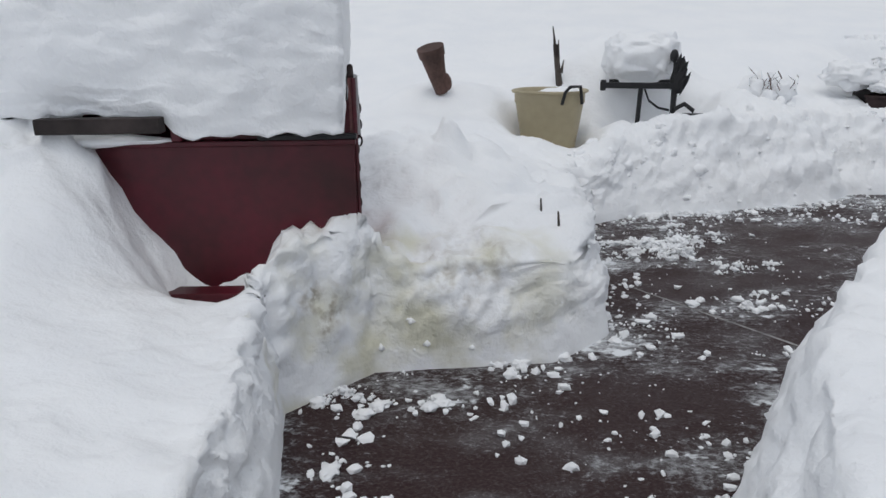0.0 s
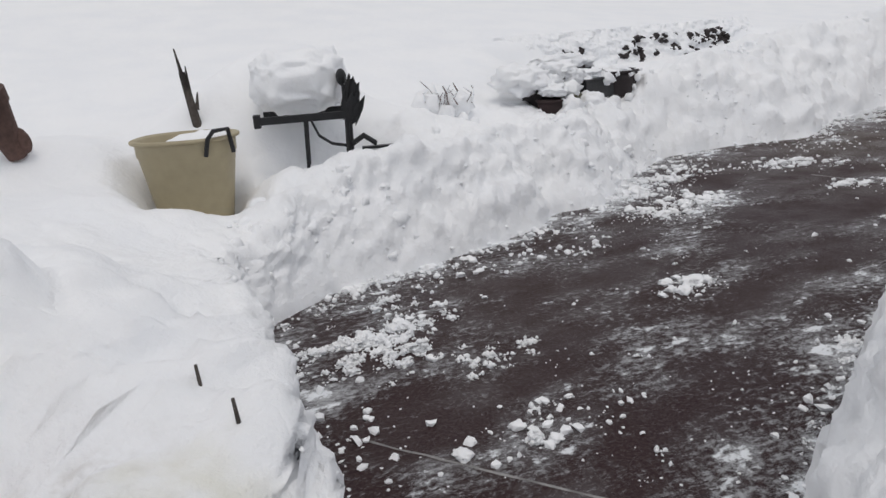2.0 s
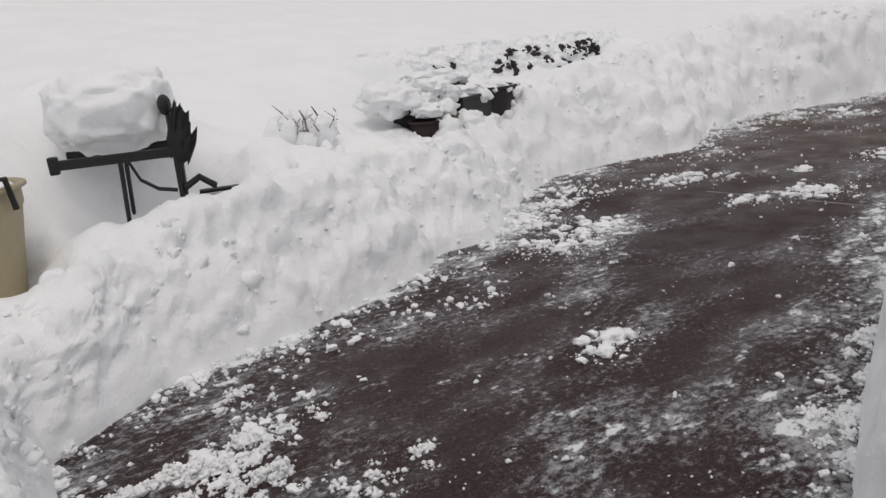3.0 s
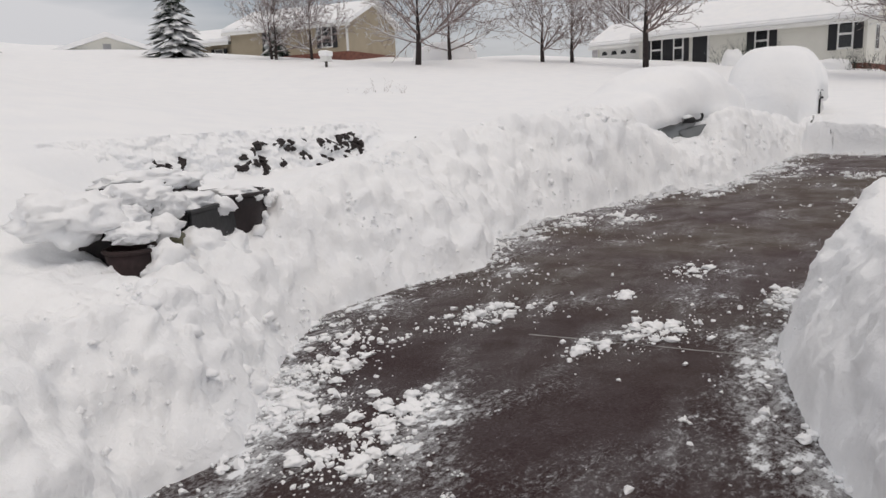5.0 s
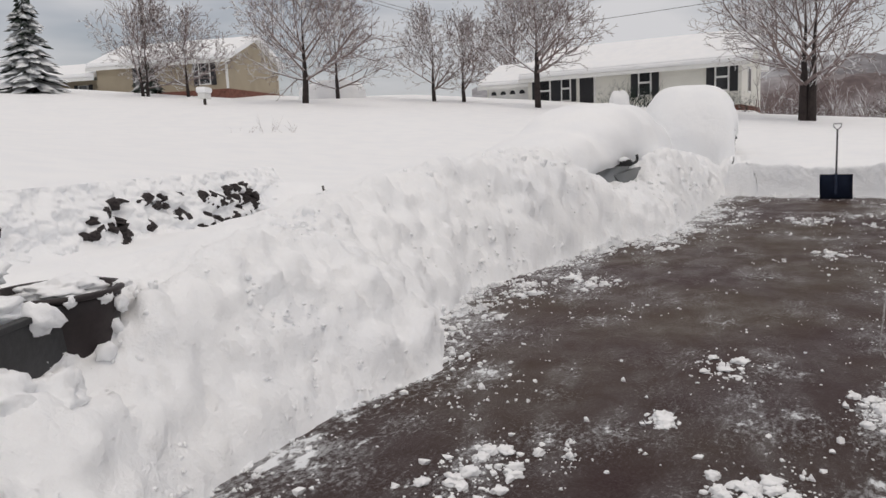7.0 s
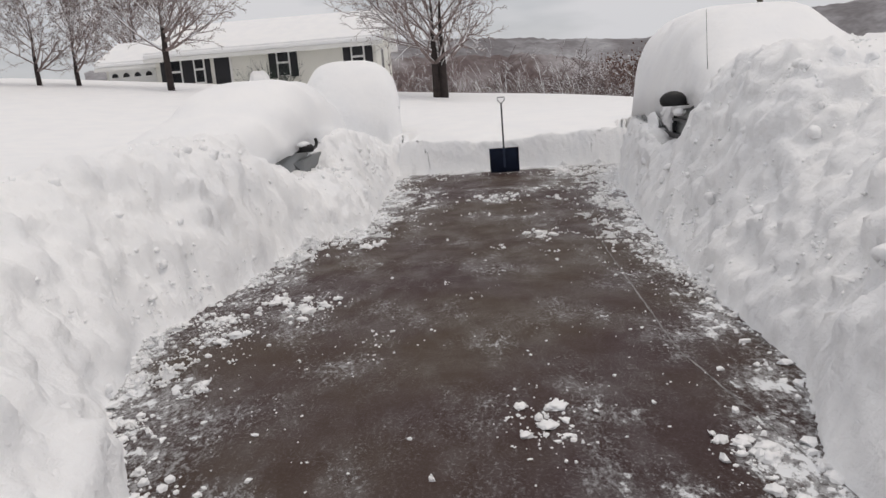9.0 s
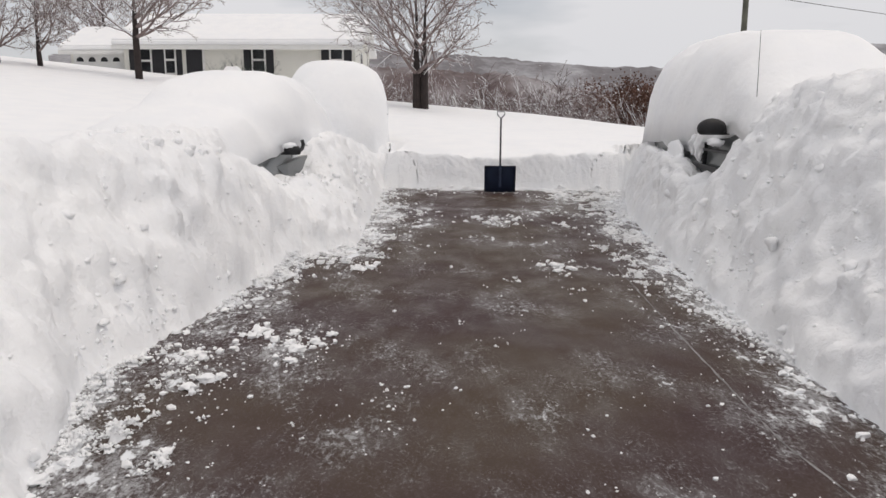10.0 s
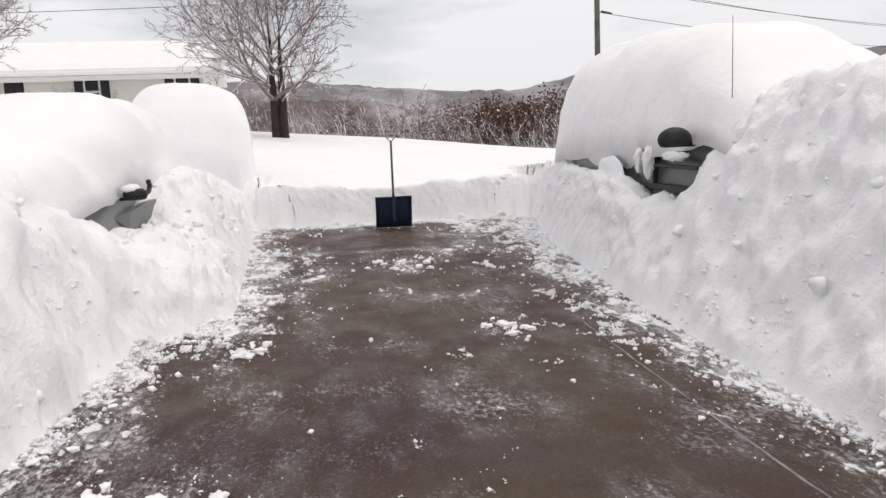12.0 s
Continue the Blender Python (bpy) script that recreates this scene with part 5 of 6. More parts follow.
def beige_house():
    # gable end towards the white house, long side facing the yard
    h = empty("tan_house", pose(41.2, 37.0, 0, 0, 0, -78), "tan ranch house with brick base and snowy roof", "house")
    base, top, L, dep = 4.7, 7.35, 9.5, 7.5
    part("wall", boxed(-L, 0, base + 0.7, 0, dep, top), BEIGE, h)
    for i in range(9):
        part("siding_board", boxed(-L, -0.018, base + 0.7 + i * 0.21, 0, -0.001, base + 0.895 + i * 0.21), BEIGE, h)
    part("brick_base", boxed(-L - 0.03, -0.03, base - 1.2, 0.03, dep + 0.03, base + 0.69), HBRICK, h, "red brick lower wall")
    gable_roof(h, -L, 0, 0, dep, top, 1.5, SNOW, thick=0.3)
    for x in (-L, -0.1):
        gable_wall(h, x, 0, dep, top, 1.45, BEIGE)
    window_of(h, -1.6, 5.7, 7.1, 0.85, 0.35)
    window_of(h, -6.0, 5.7, 7.1, 0.85, 0.35)
    part("corner_post", boxed(-0.12, -0.06, base + 0.7, 0.04, -0.02, top), TRIM, h)
    # low wing with a porch
    part("wing_wall", boxed(-L - 6.0, 1.2, base - 1, -L - 0.04, dep - 1, 6.6), BEIGE, h)
    gable_roof(h, -L - 6.0, -L - 0.5, 0.2, dep - 1, 6.75, 1.0, SNOW, thick=0.3)
    for x in (-L - 5.8, -L - 3.2):
        part("porch_post", boxed(x, 0.1, base - 0.5, x + 0.16, 0.26, 6.6), TRIM, h)
    window_of(h, -L - 2.0, 5.1, 6.3, 0.8, 0.3, 1.18)


def small_house():
    # the gable faces the yard
    h = empty("small_house", pose(32.07, 50.3, 0, 0, 0, -32), "small white house with snowy gable roof and red garage", "house")
    base, top, half, rise, deep = 4.2, 5.75, 3.4, 1.15, 8.0
    part("wall", boxed(-half, 0, base - 1, half, deep, top), SIDING, h)
    bm = bmesh.new()
    f = bm.faces.new([bm.verts.new(p) for p in ((-half, 0, top + 0.002), (half, 0, top + 0.002), (0, 0, top + rise))])
    e = bmesh.ops.extrude_face_region(bm, geom=[f])
    bmesh.ops.translate(bm, verts=[v for v in e["geom"] if isinstance(v, bmesh.types.BMVert)], vec=(0, 0.2, 0))
    part("gable", bm, SIDING, h)
    bm = bmesh.new()
    over, thick = 0.35, 0.32
    drop = rise * over / half
    prof = [(-half - over, top - drop), (0, top + rise), (half + over, top - drop), (half + over, top - drop + thick), (0, top + rise + thick), (-half - over, top - drop + thick)]
    ends = [[bm.verts.new((a, y, b + 0.01)) for a, b in prof] for y in (-over, deep + over)]
    for k in range(6):
        bm.faces.new((ends[0][k], ends[0][(k + 1) % 6], ends[1][(k + 1) % 6], ends[1][k]))
    bm.faces.new(ends[0][::-1])
    bm.faces.new(ends[1])
    part("roof", bm, SNOW, h, "roof deep in snow")
    part("gable_vent", boxed(-0.25, -0.03, top + 0.28, 0.25, -0.002, top + 0.72), PALEGRIP, h)
    part("garage_door", boxed(-half + 0.3, -0.05, base - 0.8, 0.7, -0.002, 5.3), HBRICK, h, "red-brown garage door")
    part("garage_lintel", boxed(-half + 0.2, -0.06, 5.302, 0.8, -0.002, 5.42), HBRICK, h)
    window_of(h, 2.4, 4.6, 5.2, 0.5)


white_house()
beige_house()
small_house()


# ---- trees ----
def tree_mesh(rnd, trunk_r, height, first, spread, depth, twig_r, fork=1, droop=0.0, ratio=0.74):
    """Trunk and limbs as tapered tubes. Returns (trunk bmesh, crown bmesh)."""
    trunk, crown = bmesh.new(), bmesh.new()

    def limb(p, d, length, r, level):
        bm = trunk if level == 0 else crown
        steps = 5 if level == 0 else (3 if level < 3 else 2)
        for i in range(steps):
            wob = Vector((rnd.uniform(-1, 1), rnd.uniform(-1, 1), rnd.uniform(-0.4, 0.6))) * (0.06 if level == 0 else 0.16)
            d = (d + wob + Vector((0, 0, 0.05 if level < 3 else -droop))).normalized()
            q = p + d * (length / steps)
            r2 = max(r * (1 - 0.42 / steps * (1.0 if level else 0.9)), twig_r)
            tube(bm, p, q, r, r2, 8 if level == 0 else (5 if level < 2 else 3), False)
            p, r = q, r2
            frac = (i + 1) / steps
            if level < depth and (level > 0 or frac > first):
                for k in range(2 if level == 0 else rnd.choice((1, 1, 2)) if level < 3 else rnd.choice((0, 1, 1, 2))):
                    axis = Vector((rnd.uniform(-1, 1), rnd.uniform(-1, 1), rnd.uniform(-0.25, 0.25)))
                    nd = (d * (1.0 - spread * 0.45) + axis.normalized() * spread).normalized()
                    limb(p, nd, length * rnd.uniform(ratio - 0.16, ratio + 0.04) * (0.92 if level else 1.0), max(r * rnd.uniform(0.34, 0.52), twig_r), level + 1)
        if level < depth:
            limb(p, d, length * ratio, r * 0.8, level + 1)

    for k in range(fork):
        d = Vector((0.03 * (k * 2 - 1) * (fork > 1), 0.05 * (k * 2 - 1) * (fork > 1), 1)).normalized()
        limb(Vector((0, 0.15 * (k * 2 - 1) * (fork > 1), -0.6)), d, height, trunk_r, 0)
    return trunk, crown


def round_tree_mesh(rnd, trunk_r, clear, radius, tall, twig_r, stems=1, limbs=9):
    """A leader with arching limbs that fill a rounded crown. Returns (trunk bmesh, crown bmesh)."""
    trunk, crown = bmesh.new(), bmesh.new()

    def branch(p, d, length, r, level, lift):
        steps = (6, 4, 3, 2)[level]
        turn = rnd.uniform(0, 6.28)
        for i in range(steps):
            d = (d + Vector((rnd.uniform(-1, 1), rnd.uniform(-1, 1), rnd.uniform(-1, 1))) * 0.13 + Vector((0, 0, lift))).normalized()
            q = p + d * (length / steps)
            r2 = max(r * (1 - 0.75 / steps), twig_r)
            tube(crown, p, q, r, r2, 5 if level == 0 else 3, False)
            p, r = q, r2
            if level < 3:
                for k in range(2 if (level == 0 and i > 1) or (level == 2 and i > 0) else 1):
                    turn += 2.4 + rnd.uniform(-0.5, 0.5)
                    side = d.orthogonal().normalized()
                    side = side * math.cos(turn) + d.cross(side) * math.sin(turn)
                    nd = (d * 0.75 + side * rnd.uniform(0.5, 0.8)).normalized()
                    branch(p, nd, length * rnd.uniform(0.30, 0.50) * (1.15 - 0.35 * (i + 1) / steps), max(r * 0.65, twig_r), level + 1, 0.05)

    for s in range(stems):
        off = Vector((0, 0.16 * (2 * s - 1) * (stems > 1), 0))
        p, r, n = off + Vector((0, 0, -0.6)), trunk_r, 9
        lean = off * 0.05
        for i in range(n):
            step = (clear + 0.6) if i == 0 else (tall * 0.62 - clear) / (n - 1)
            q = p + (Vector((rnd.uniform(-0.05, 0.05), rnd.uniform(-0.05, 0.05), 1)) + lean).normalized() * step
            r2 = trunk_r * (0.78 if i == 0 else 0.72 * (1 - i / n) ** 1.5 + 0.05)
            tube(trunk, p, q, r, r2, 10, False)
            p, r = q, r2
            k = i / (n - 1)
            for j in range(max(1, round(limbs * 0.31 / stems)) if i < n - 1 else 3):
                a = rnd.uniform(0, 6.28)
                up = 0.25 + 1.2 * k + rnd.uniform(-0.1, 0.25)
                reach = radius * (1.05 - 0.25 * k) * rnd.uniform(0.8, 1.1)
                branch(p, Vector((math.cos(a), math.sin(a), up)).normalized(), reach, max(r * 0.55, twig_r * 2.8), 0, 0.07)
    return trunk, crown


def round_tree(x, y, seed, trunk_r, clear, radius, tall, twig_r=0.010, stems=1, limbs=9, label="bare round-crowned tree lined with snow", twigs=None, turn=0):
    z = float(field_height(np.array(float(x)), np.array(float(y))))
    t = empty("tree", pose(x, y, z, 0, 0, turn), label, "tree")
    a, b = round_tree_mesh(random.Random(seed), trunk_r, clear, radius, tall, twig_r, stems, limbs)
    part("trunk", a, BARK, t)
    part("crown", b, twigs or TWIG, t)
    return t


round_tree(38.9, 3.94, 11, 0.21, 1.5, 4.3, 8.6, 0.011, 2, 14, "dark twin-trunked bare tree lined with snow", turn=180)
round_tree(39.1, 15.95, 12, 0.17, 1.7, 3.0, 7.6, 0.010)
round_tree(39.7, 21.9, 13, 0.13, 0.6, 2.2, 5.2, 0.008, limbs=7)
round_tree(40.5, 20.5, 14, 0.13, 0.6, 2.2, 4.9, 0.008, limbs=7)
round_tree(33.0, 25.6, 15, 0.17, 1.1, 3.7, 7.0, 0.010, limbs=9)
round_tree(38.5, 27.2, 16, 0.14, 0.5, 3.0, 5.6, 0.009, limbs=7)
round_tree(31.4, 34.0, 17, 0.10, 0.4, 2.5, 4.2, 0.009, 2, 7, "low spreading fruit tree lined with snow")
round_tree(33.0, 32.7, 18, 0.10, 0.5, 2.4, 4.0, 0.009, limbs=7, label="low spreading fruit tree lined with snow")
round_tree(58.0, 23.5, 19, 0.2, 1.5, 4.0, 8.5, 0.016)


def big_trunk(x, y, r, seed):
    rnd = random.Random(seed)
    z = float(field_height(np.array(float(x)), np.array(float(y))))
    t = empty("tree", pose(x, y, z), "thick red-brown trunk of a tall yard tree", "tree")
    bm = bmesh.new()
    n, rings = 20, []
    for i in range(14):
        h = -0.3 + i * 0.45
        rr = r * (1 + 0.5 * math.exp(-(h + 0.3) * 2.5)) * (1 - 0.03 * i)
        rings.append([bm.verts.new((rr * math.cos(a) * (1 + 0.10 * noise.noise((math.cos(a) * 2, math.sin(a) * 2, h * 0.6 + seed))), rr * math.sin(a) * (1 + 0.10 * noise.noise((math.cos(a) * 3, math.sin(a) * 3, h + seed))), h)) for a in [2 * math.pi * k / n for k in range(n)]])
    for p, q in zip(rings, rings[1:]):
        for k in range(n):
            bm.faces.new((p[k], p[(k + 1) % n], q[(k + 1) % n], q[k]))
    part("trunk", bm, REDBARK, t, smooth=True)
    bm = bmesh.new()
    for k in range(16):
        a = rnd.uniform(0, 6.28)
        p = Vector((0, 0, rnd.uniform(3.2, 5.4)))
        d = Vector((math.cos(a), math.sin(a), 0.4))
        for j in range(4):
            q = p + d * 0.5
            tube(bm, p, q, 0.06 / (j + 1), 0.06 / (j + 2), 5, False)
            p, d = q, (d + Vector((rnd.uniform(-0.4, 0.4), rnd.uniform(-0.4, 0.4), rnd.uniform(-0.1, 0.3)))).normalized()
    part("crown", bm, TWIG, t)


big_trunk(4.43, 17.5, 0.50, 1)
big_trunk(7.8, 20.6, 0.36, 2)


def conifer(x, y, height, radius, seed):
    rnd = random.Random(seed)
    z = float(field_height(np.array(float(x)), np.array(float(y))))
    t = empty("tree", pose(x, y, z), "dark green spruce loaded with snow", "tree")
    bm = bmesh.new()
    tube(bm, (0, 0, -0.5), (0, 0, height), 0.16, 0.02, 8)
    part("trunk", bm, BARK, t)
    bm = bmesh.new()
    for i in range(340):
        k = rnd.random() ** 0.7
        h = 0.2 + (1 - k) * (height - 0.3)
        r = radius * k * rnd.uniform(0.6, 1.1) + 0.12
        a = rnd.uniform(0, 6.283)
        c, s = math.cos(a), math.sin(a)
        tip = Vector((c * r, s * r, h - 0.28 * r))
        root = Vector((c * 0.05, s * 0.05, h + 0.15))
        side = Vector((-s, c, 0)) * (0.10 + 0.13 * r)
        mid = root.lerp(tip, 0.6)
        vs = [bm.verts.new(p) for p in (root, mid + side - Vector((0, 0, 0.10)), tip, mid - side - Vector((0, 0, 0.10)), mid + Vector((0, 0, 0.07)))]
        for p, q in ((0, 1), (1, 2), (2, 3), (3, 0)):
            bm.faces.new((vs[p], vs[q], vs[4]))
    part("crown", bm, NEEDLE, t)


conifer(29.4, 39.6, 5.9, 1.9, 3)
conifer(34.6, 37.2, 2.0, 0.9, 6)
conifer(22.8, 47.8, 3.0, 1.0, 4)


def brush(name, label, cat, spots, mat, rnd, size, n):
    bm = bmesh.new()
    for x, y, z, k in spots:
        for i in range(n):
            a, t = rnd.uniform(0, 6.283), rnd.uniform(0.1, 1.1)
            p = Vector((x + rnd.uniform(-0.5, 0.5) * size, y + rnd.uniform(-0.5, 0.5) * size, z - 0.3))
            d = Vector((math.cos(a) * t, math.sin(a) * t, 1)).normalized()
            r = 0.022 * size * 0.5
            for j in range(4):
                q = p + d * size * k * rnd.uniform(0.22, 0.34)
                tube(bm, p, q, r, r * 0.65, 3, False)
                if j:
                    for _ in range(5):
                        e = (d + Vector((rnd.uniform(-1, 1), rnd.uniform(-1, 1), rnd.uniform(-0.3, 0.7))) * 0.8).normalized()
                        tube(bm, q, q + e * size * k * rnd.uniform(0.1, 0.26), r * 0.55, r * 0.25, 3, False)
                p, r = q, r * 0.65
                d = (d + Vector((rnd.uniform(-1, 1), rnd.uniform(-1, 1), rnd.uniform(-0.2, 0.4))) * 0.3).normalized()
    ob = part(name, bm, mat)
    return tagged(ob, label, cat, kind="stuff")


def spot(az, r, up=0.0):
    x, y = 3 + r * math.cos(radians(az)), 5 + r * math.sin(radians(az))
    return x, y, float(field_height(np.array(x), np.array(y))) + up


rnd = random.Random(21)
def far_trees():
    kinds = []
    for k in range(3):
        t = empty("tree", pose(0, 0, 0), "grey-brown bare tree in the valley beyond the field", "tree", "bare trees beyond the field")
        a, b = tree_mesh(random.Random(60 + k), 0.10, 1.7 + 0.2 * k, 0.2, 0.85, 4, 0.016, 1, 0.02, 0.74)
        part("trunk", a, REDTWIG, t)
        part("crown", b, REDTWIG, t)
        kinds.append(t)
    r = random.Random(77)
    for i in range(48):
        x, y, z = spot(r.uniform(-31, 3.5), r.uniform(54, 84))
        m = pose(x, y, z, 0, 0, r.uniform(0, 360))
        s = r.uniform(0.75, 1.25)
        if i < 3:
            kinds[i].matrix_basis = m
            t = kinds[i]
        else:
            t = copy_thing(kinds[i % 3], m)
        t.scale = (s, s, s * r.uniform(0.8, 1.1))


far_trees()
brush("thicket", "reddish-brown leafless thicket below the field", "thicket",
      [(*spot(rnd.uniform(-30, 4), rnd.uniform(58, 90)), rnd.uniform(0.35, 0.75)) for _ in range(170)], REDTWIG, rnd, 5.0, 7)
brush("thicket", "snow-dusted pale leafless thicket in the valley", "thicket",
      [(*spot(rnd.uniform(-32, 5), rnd.uniform(50, 66)), rnd.uniform(0.5, 1.0)) for _ in range(80)], TWIG, rnd, 4.2, 8)
def rusty_oaks():
    r = random.Random(31)
    first = None
    for i, (az, dist, s) in enumerate(((-17.6, 60, 1.02), (-18.5, 62, 1.16), (-19.4, 61, 1.2), (-20.4, 63, 1.2), (-21.6, 61, 1.1))):
        x, y, z = spot(az, dist)
        m = pose(x, y, z, 0, 0, 70 * i)
        if first is None:
            first = empty("oak_tree", m, "oak still holding rust-brown leaves beyond the field", "tree", "rusty oaks beyond the field")
            a_, b_ = tree_mesh(r, 0.14, 1.9, 0.2, 0.8, 3, 0.02, 1, 0.02, 0.72)
            part("trunk", a_, REDTWIG, first)
            part("limbs", b_, REDTWIG, first)
            bm = bmesh.new()
            clumps = [Vector((r.gauss(0, 1.3), r.gauss(0, 1.3), 3.3 + r.gauss(0, 1.0))) for _ in range(60)]
            for k in range(4200):
                c = clumps[k % 60] + Vector((r.gauss(0, 0.42), r.gauss(0, 0.42), r.gauss(0, 0.36)))
                u = Vector((r.uniform(-1, 1), r.uniform(-1, 1), r.uniform(-1, 1))).normalized() * 0.085
                w = u.orthogonal() * 0.7
                bm.faces.new([bm.verts.new(p) for p in (c - u, c + w, c + u, c - w)])
            part("crown", bm, RUSTLEAF, first)
            t = first
        else:
            t = copy_thing(first, m)
        t.scale = (s, s, s)


rusty_oaks()
x, y, z = spot(37.5, 22)
brush("dead_shrub", "small leafless shrub buried in the snowy lawn", "shrub", [(x, y, z, 1.0), (x + 0.5, y - 0.5, z, 0.8), (x - 0.6, y + 0.3, z, 0.7)], TWIG, rnd, 0.62, 5)


# ---- hills, far roofs, pole ----
def ridge(r, els, seed, depth, label, mat):
    """A wooded ridge: els are (azimuth, elevation) of its skyline from the drive."""
    n, m = 240, 26
    az = np.linspace(-62, 22, n)
    el = np.interp(az, [e[0] for e in els], [e[1] for e in els]) + 0.08 * fbm(az * 0.4 + seed, az * 0, az * 0, 5) + 0.035 * noise3(az * 7, az * 0 + seed, az * 0)
    A, K = np.meshgrid(np.radians(az), np.linspace(0, 1, m), indexing="ij")
    R = r + depth * K
    top = 1.45 + (r + depth) * np.tan(np.radians(el))
    Z = -26 + (top[:, None] + 26) * np.sin(K * np.pi / 2) + 0.8 * fbm(A * 160 + seed, K * 14, A * 0, 3)
    P = np.stack([3 + R * np.cos(A), 5 + R * np.sin(A), Z], -1)
    idx = np.arange(n * m).reshape(n, m)
    q = np.stack([idx[:-1, :-1], idx[:-1, 1:], idx[1:, 1:], idx[1:, :-1]], -1).reshape(-1, 4)
    me = bpy.data.meshes.new("backdrop")
    me.from_pydata(P.reshape(-1, 3).tolist(), [], q.tolist())
    me.materials.append(mat)
    me.shade_smooth()
    tagged(new("backdrop_hill", me), label, "hill", kind="structure")


ridge(430, [(-62, 4.6), (-40, 4.6), (-27, 4.2), (-22, 3.3), (-16, 3.6), (-9, 4.2), (-4, 4.6), (10, 4.8), (22, 4)], 2.0, 160, "far grey wooded hills dusted with snow", HILL)
ridge(230, [(-62, 2.5), (-30, 1.6), (-24, 2.0), (-18, 1.4), (-10, 3.0), (0, 3.6), (10, 3.6), (22, 3)], 8.0, 60, "nearer brown wooded slope with snow", SLOPE)


def far_house(az, r, w, label):
    x, y, z = spot(az, r)
    h = empty("far_house", pose(x, y, z + 1.6, 0, 0, az - 60), label, "house")
    part("wall", boxed(-w / 2, -3, -4, w / 2, 3, 2.4), SIDING, h)
    gable_roof(h, -w / 2, w / 2, -3, 3, 2.4, 1.4, SNOW)


far_house(-12.5, 105, 13, "distant house with long snowy roof")
far_house(-17.0, 125, 9, "distant house with snowy roof among trees")
far_house(-5.5, 130, 9, "distant snowy roof behind brush")
woods = round_tree(2.0, 34.0, 41, 0.22, 1.6, 3.2, 8.0, 0.016, limbs=8, label="bare tree in the woods behind the yard", twigs=REDTWIG)
woods["group"] = "woods behind the yard"
for k in range(13):
    r = random.Random(90 + k)
    wx, wy = -14 + k * 1.75 + r.uniform(-0.6, 0.6), 32 + r.uniform(0, 14)
    copy_thing(woods, pose(wx, wy, float(field_height(np.array(wx), np.array(wy))), 0, 0, r.uniform(0, 360)))
conifer(4.3, 31.0, 3.2, 1.6, 9)


def utility_pole():
    x, y = 42.8, -12.8
    z = float(field_height(np.array(x), np.array(y)))
    p = empty("utility_pole", pose(x, y, z), "grey wooden utility pole carrying cables", "utility pole")
    bm = bmesh.new()
    tube(bm, (0, 0, -1), (0, 0, 9.5), 0.17, 0.13, 12)
    part("pole", bm, POLE, p)
    part("cross_arm", boxed(-0.06, -1.0, 8.6, 0.06, 1.0, 8.74, 0.01), POLE, p)
    bm = bmesh.new()
    tube(bm, (0.1, -0.3, 7.35), (0.1, -0.9, 7.25), 0.05, 0.04, 8)
    part("cable_clamp", bm, BLACK, p)
    for (oy, oz, ex, ey, ez) in ((0.6, 8.8, 10, -40, 7.9), (-0.6, 8.8, 12, -42, 8.0), (0.0, 7.3, 10, -40, 6.4), (0.6, 8.7, 15, 60, 9.0)):
        bm = bmesh.new()
        a, b = Vector((0, oy, oz)), Vector((ex, ey, ez))
        pts = [a.lerp(b, i / 14) - Vector((0, 0, 2.2 * (i / 14) * (1 - i / 14))) for i in range(15)]
        bent(bm, pts, 0.017, 4)
        part("cable", bm, BLACK, p)


utility_pole()


def place(az, r):
    """A spot seen from the middle of the walk."""
    x, y = 3.05 + r * math.cos(radians(az)), 4.72 + r * math.sin(radians(az))
    return x, y, float(field_height(np.array(x), np.array(y)))


def yard_pole():
    x, y, z = place(45.7, 56)
    p = empty("utility_pole", pose(x, y, z), "dark brown wooden utility pole by the tan house", "utility pole")
    bm = bmesh.new()
    tube(bm, (0, 0, -1), (0, 0, 11.5), 0.19, 0.15, 10)
    part("pole", bm, DARKWOOD, p)
    part("cross_arm", boxed(-0.9, -0.05, 10.8, 0.9, 0.05, 10.92, 0.01), DARKWOOD, p)
    for k in (-0.7, 0.7):
        bm = bmesh.new()
        a, b = Vector((k, 0, 10.92)), Vector((30, -22 + k, 3.5))
        bent(bm, [a.lerp(b, i / 12) - Vector((0, 0, 1.6 * (i / 12) * (1 - i / 12))) for i in range(13)], 0.014, 4)
        part("cable", bm, BLACK, p)


def snow_lump(name, az, r, sx, sy, sz, seed, label, cat):
    x, y, z = place(az, r)
    bm = bmesh.new()
    bmesh.ops.create_icosphere(bm, subdivisions=4, radius=1.0)
    for v in bm.verts:
        c = v.co.copy()
        c = Vector([math.copysign(abs(k) ** 0.75, k) for k in c])
        v.co = Vector((c.x * sx, c.y * sy, c.z * sz)) * (1 + 0.10 * noise.fractal(c * 1.6 + Vector((seed, 0, 0)), 0.8, 2.0, 4))
    ob = part(name, bm, SNOW, smooth=True)
    ob.matrix_basis = pose(x, y, z, 0, 0, az - 90)
    return tagged(ob, label, cat)


def lawn_box():
    x, y, z = place(42.0, 34)
    b = empty("mailbox", pose(x, y, z, 0, 0, 20), "small post box capped with snow on the lawn", "mailbox")
    part("post", boxed(-0.05, -0.05, -0.3, 0.05, 0.05, 0.25, 0.01), OLDWOOD, b)
    part("box", boxed(-0.35, -0.16, 0.251, 0.35, 0.16, 0.48, 0.03), TRIM, b)
    bm = boxed(-0.40, -0.22, 0.481, 0.40, 0.22, 0.74, 0.09)
    part("snow_hood", bm, SNOW, b, "rounded snow hood")


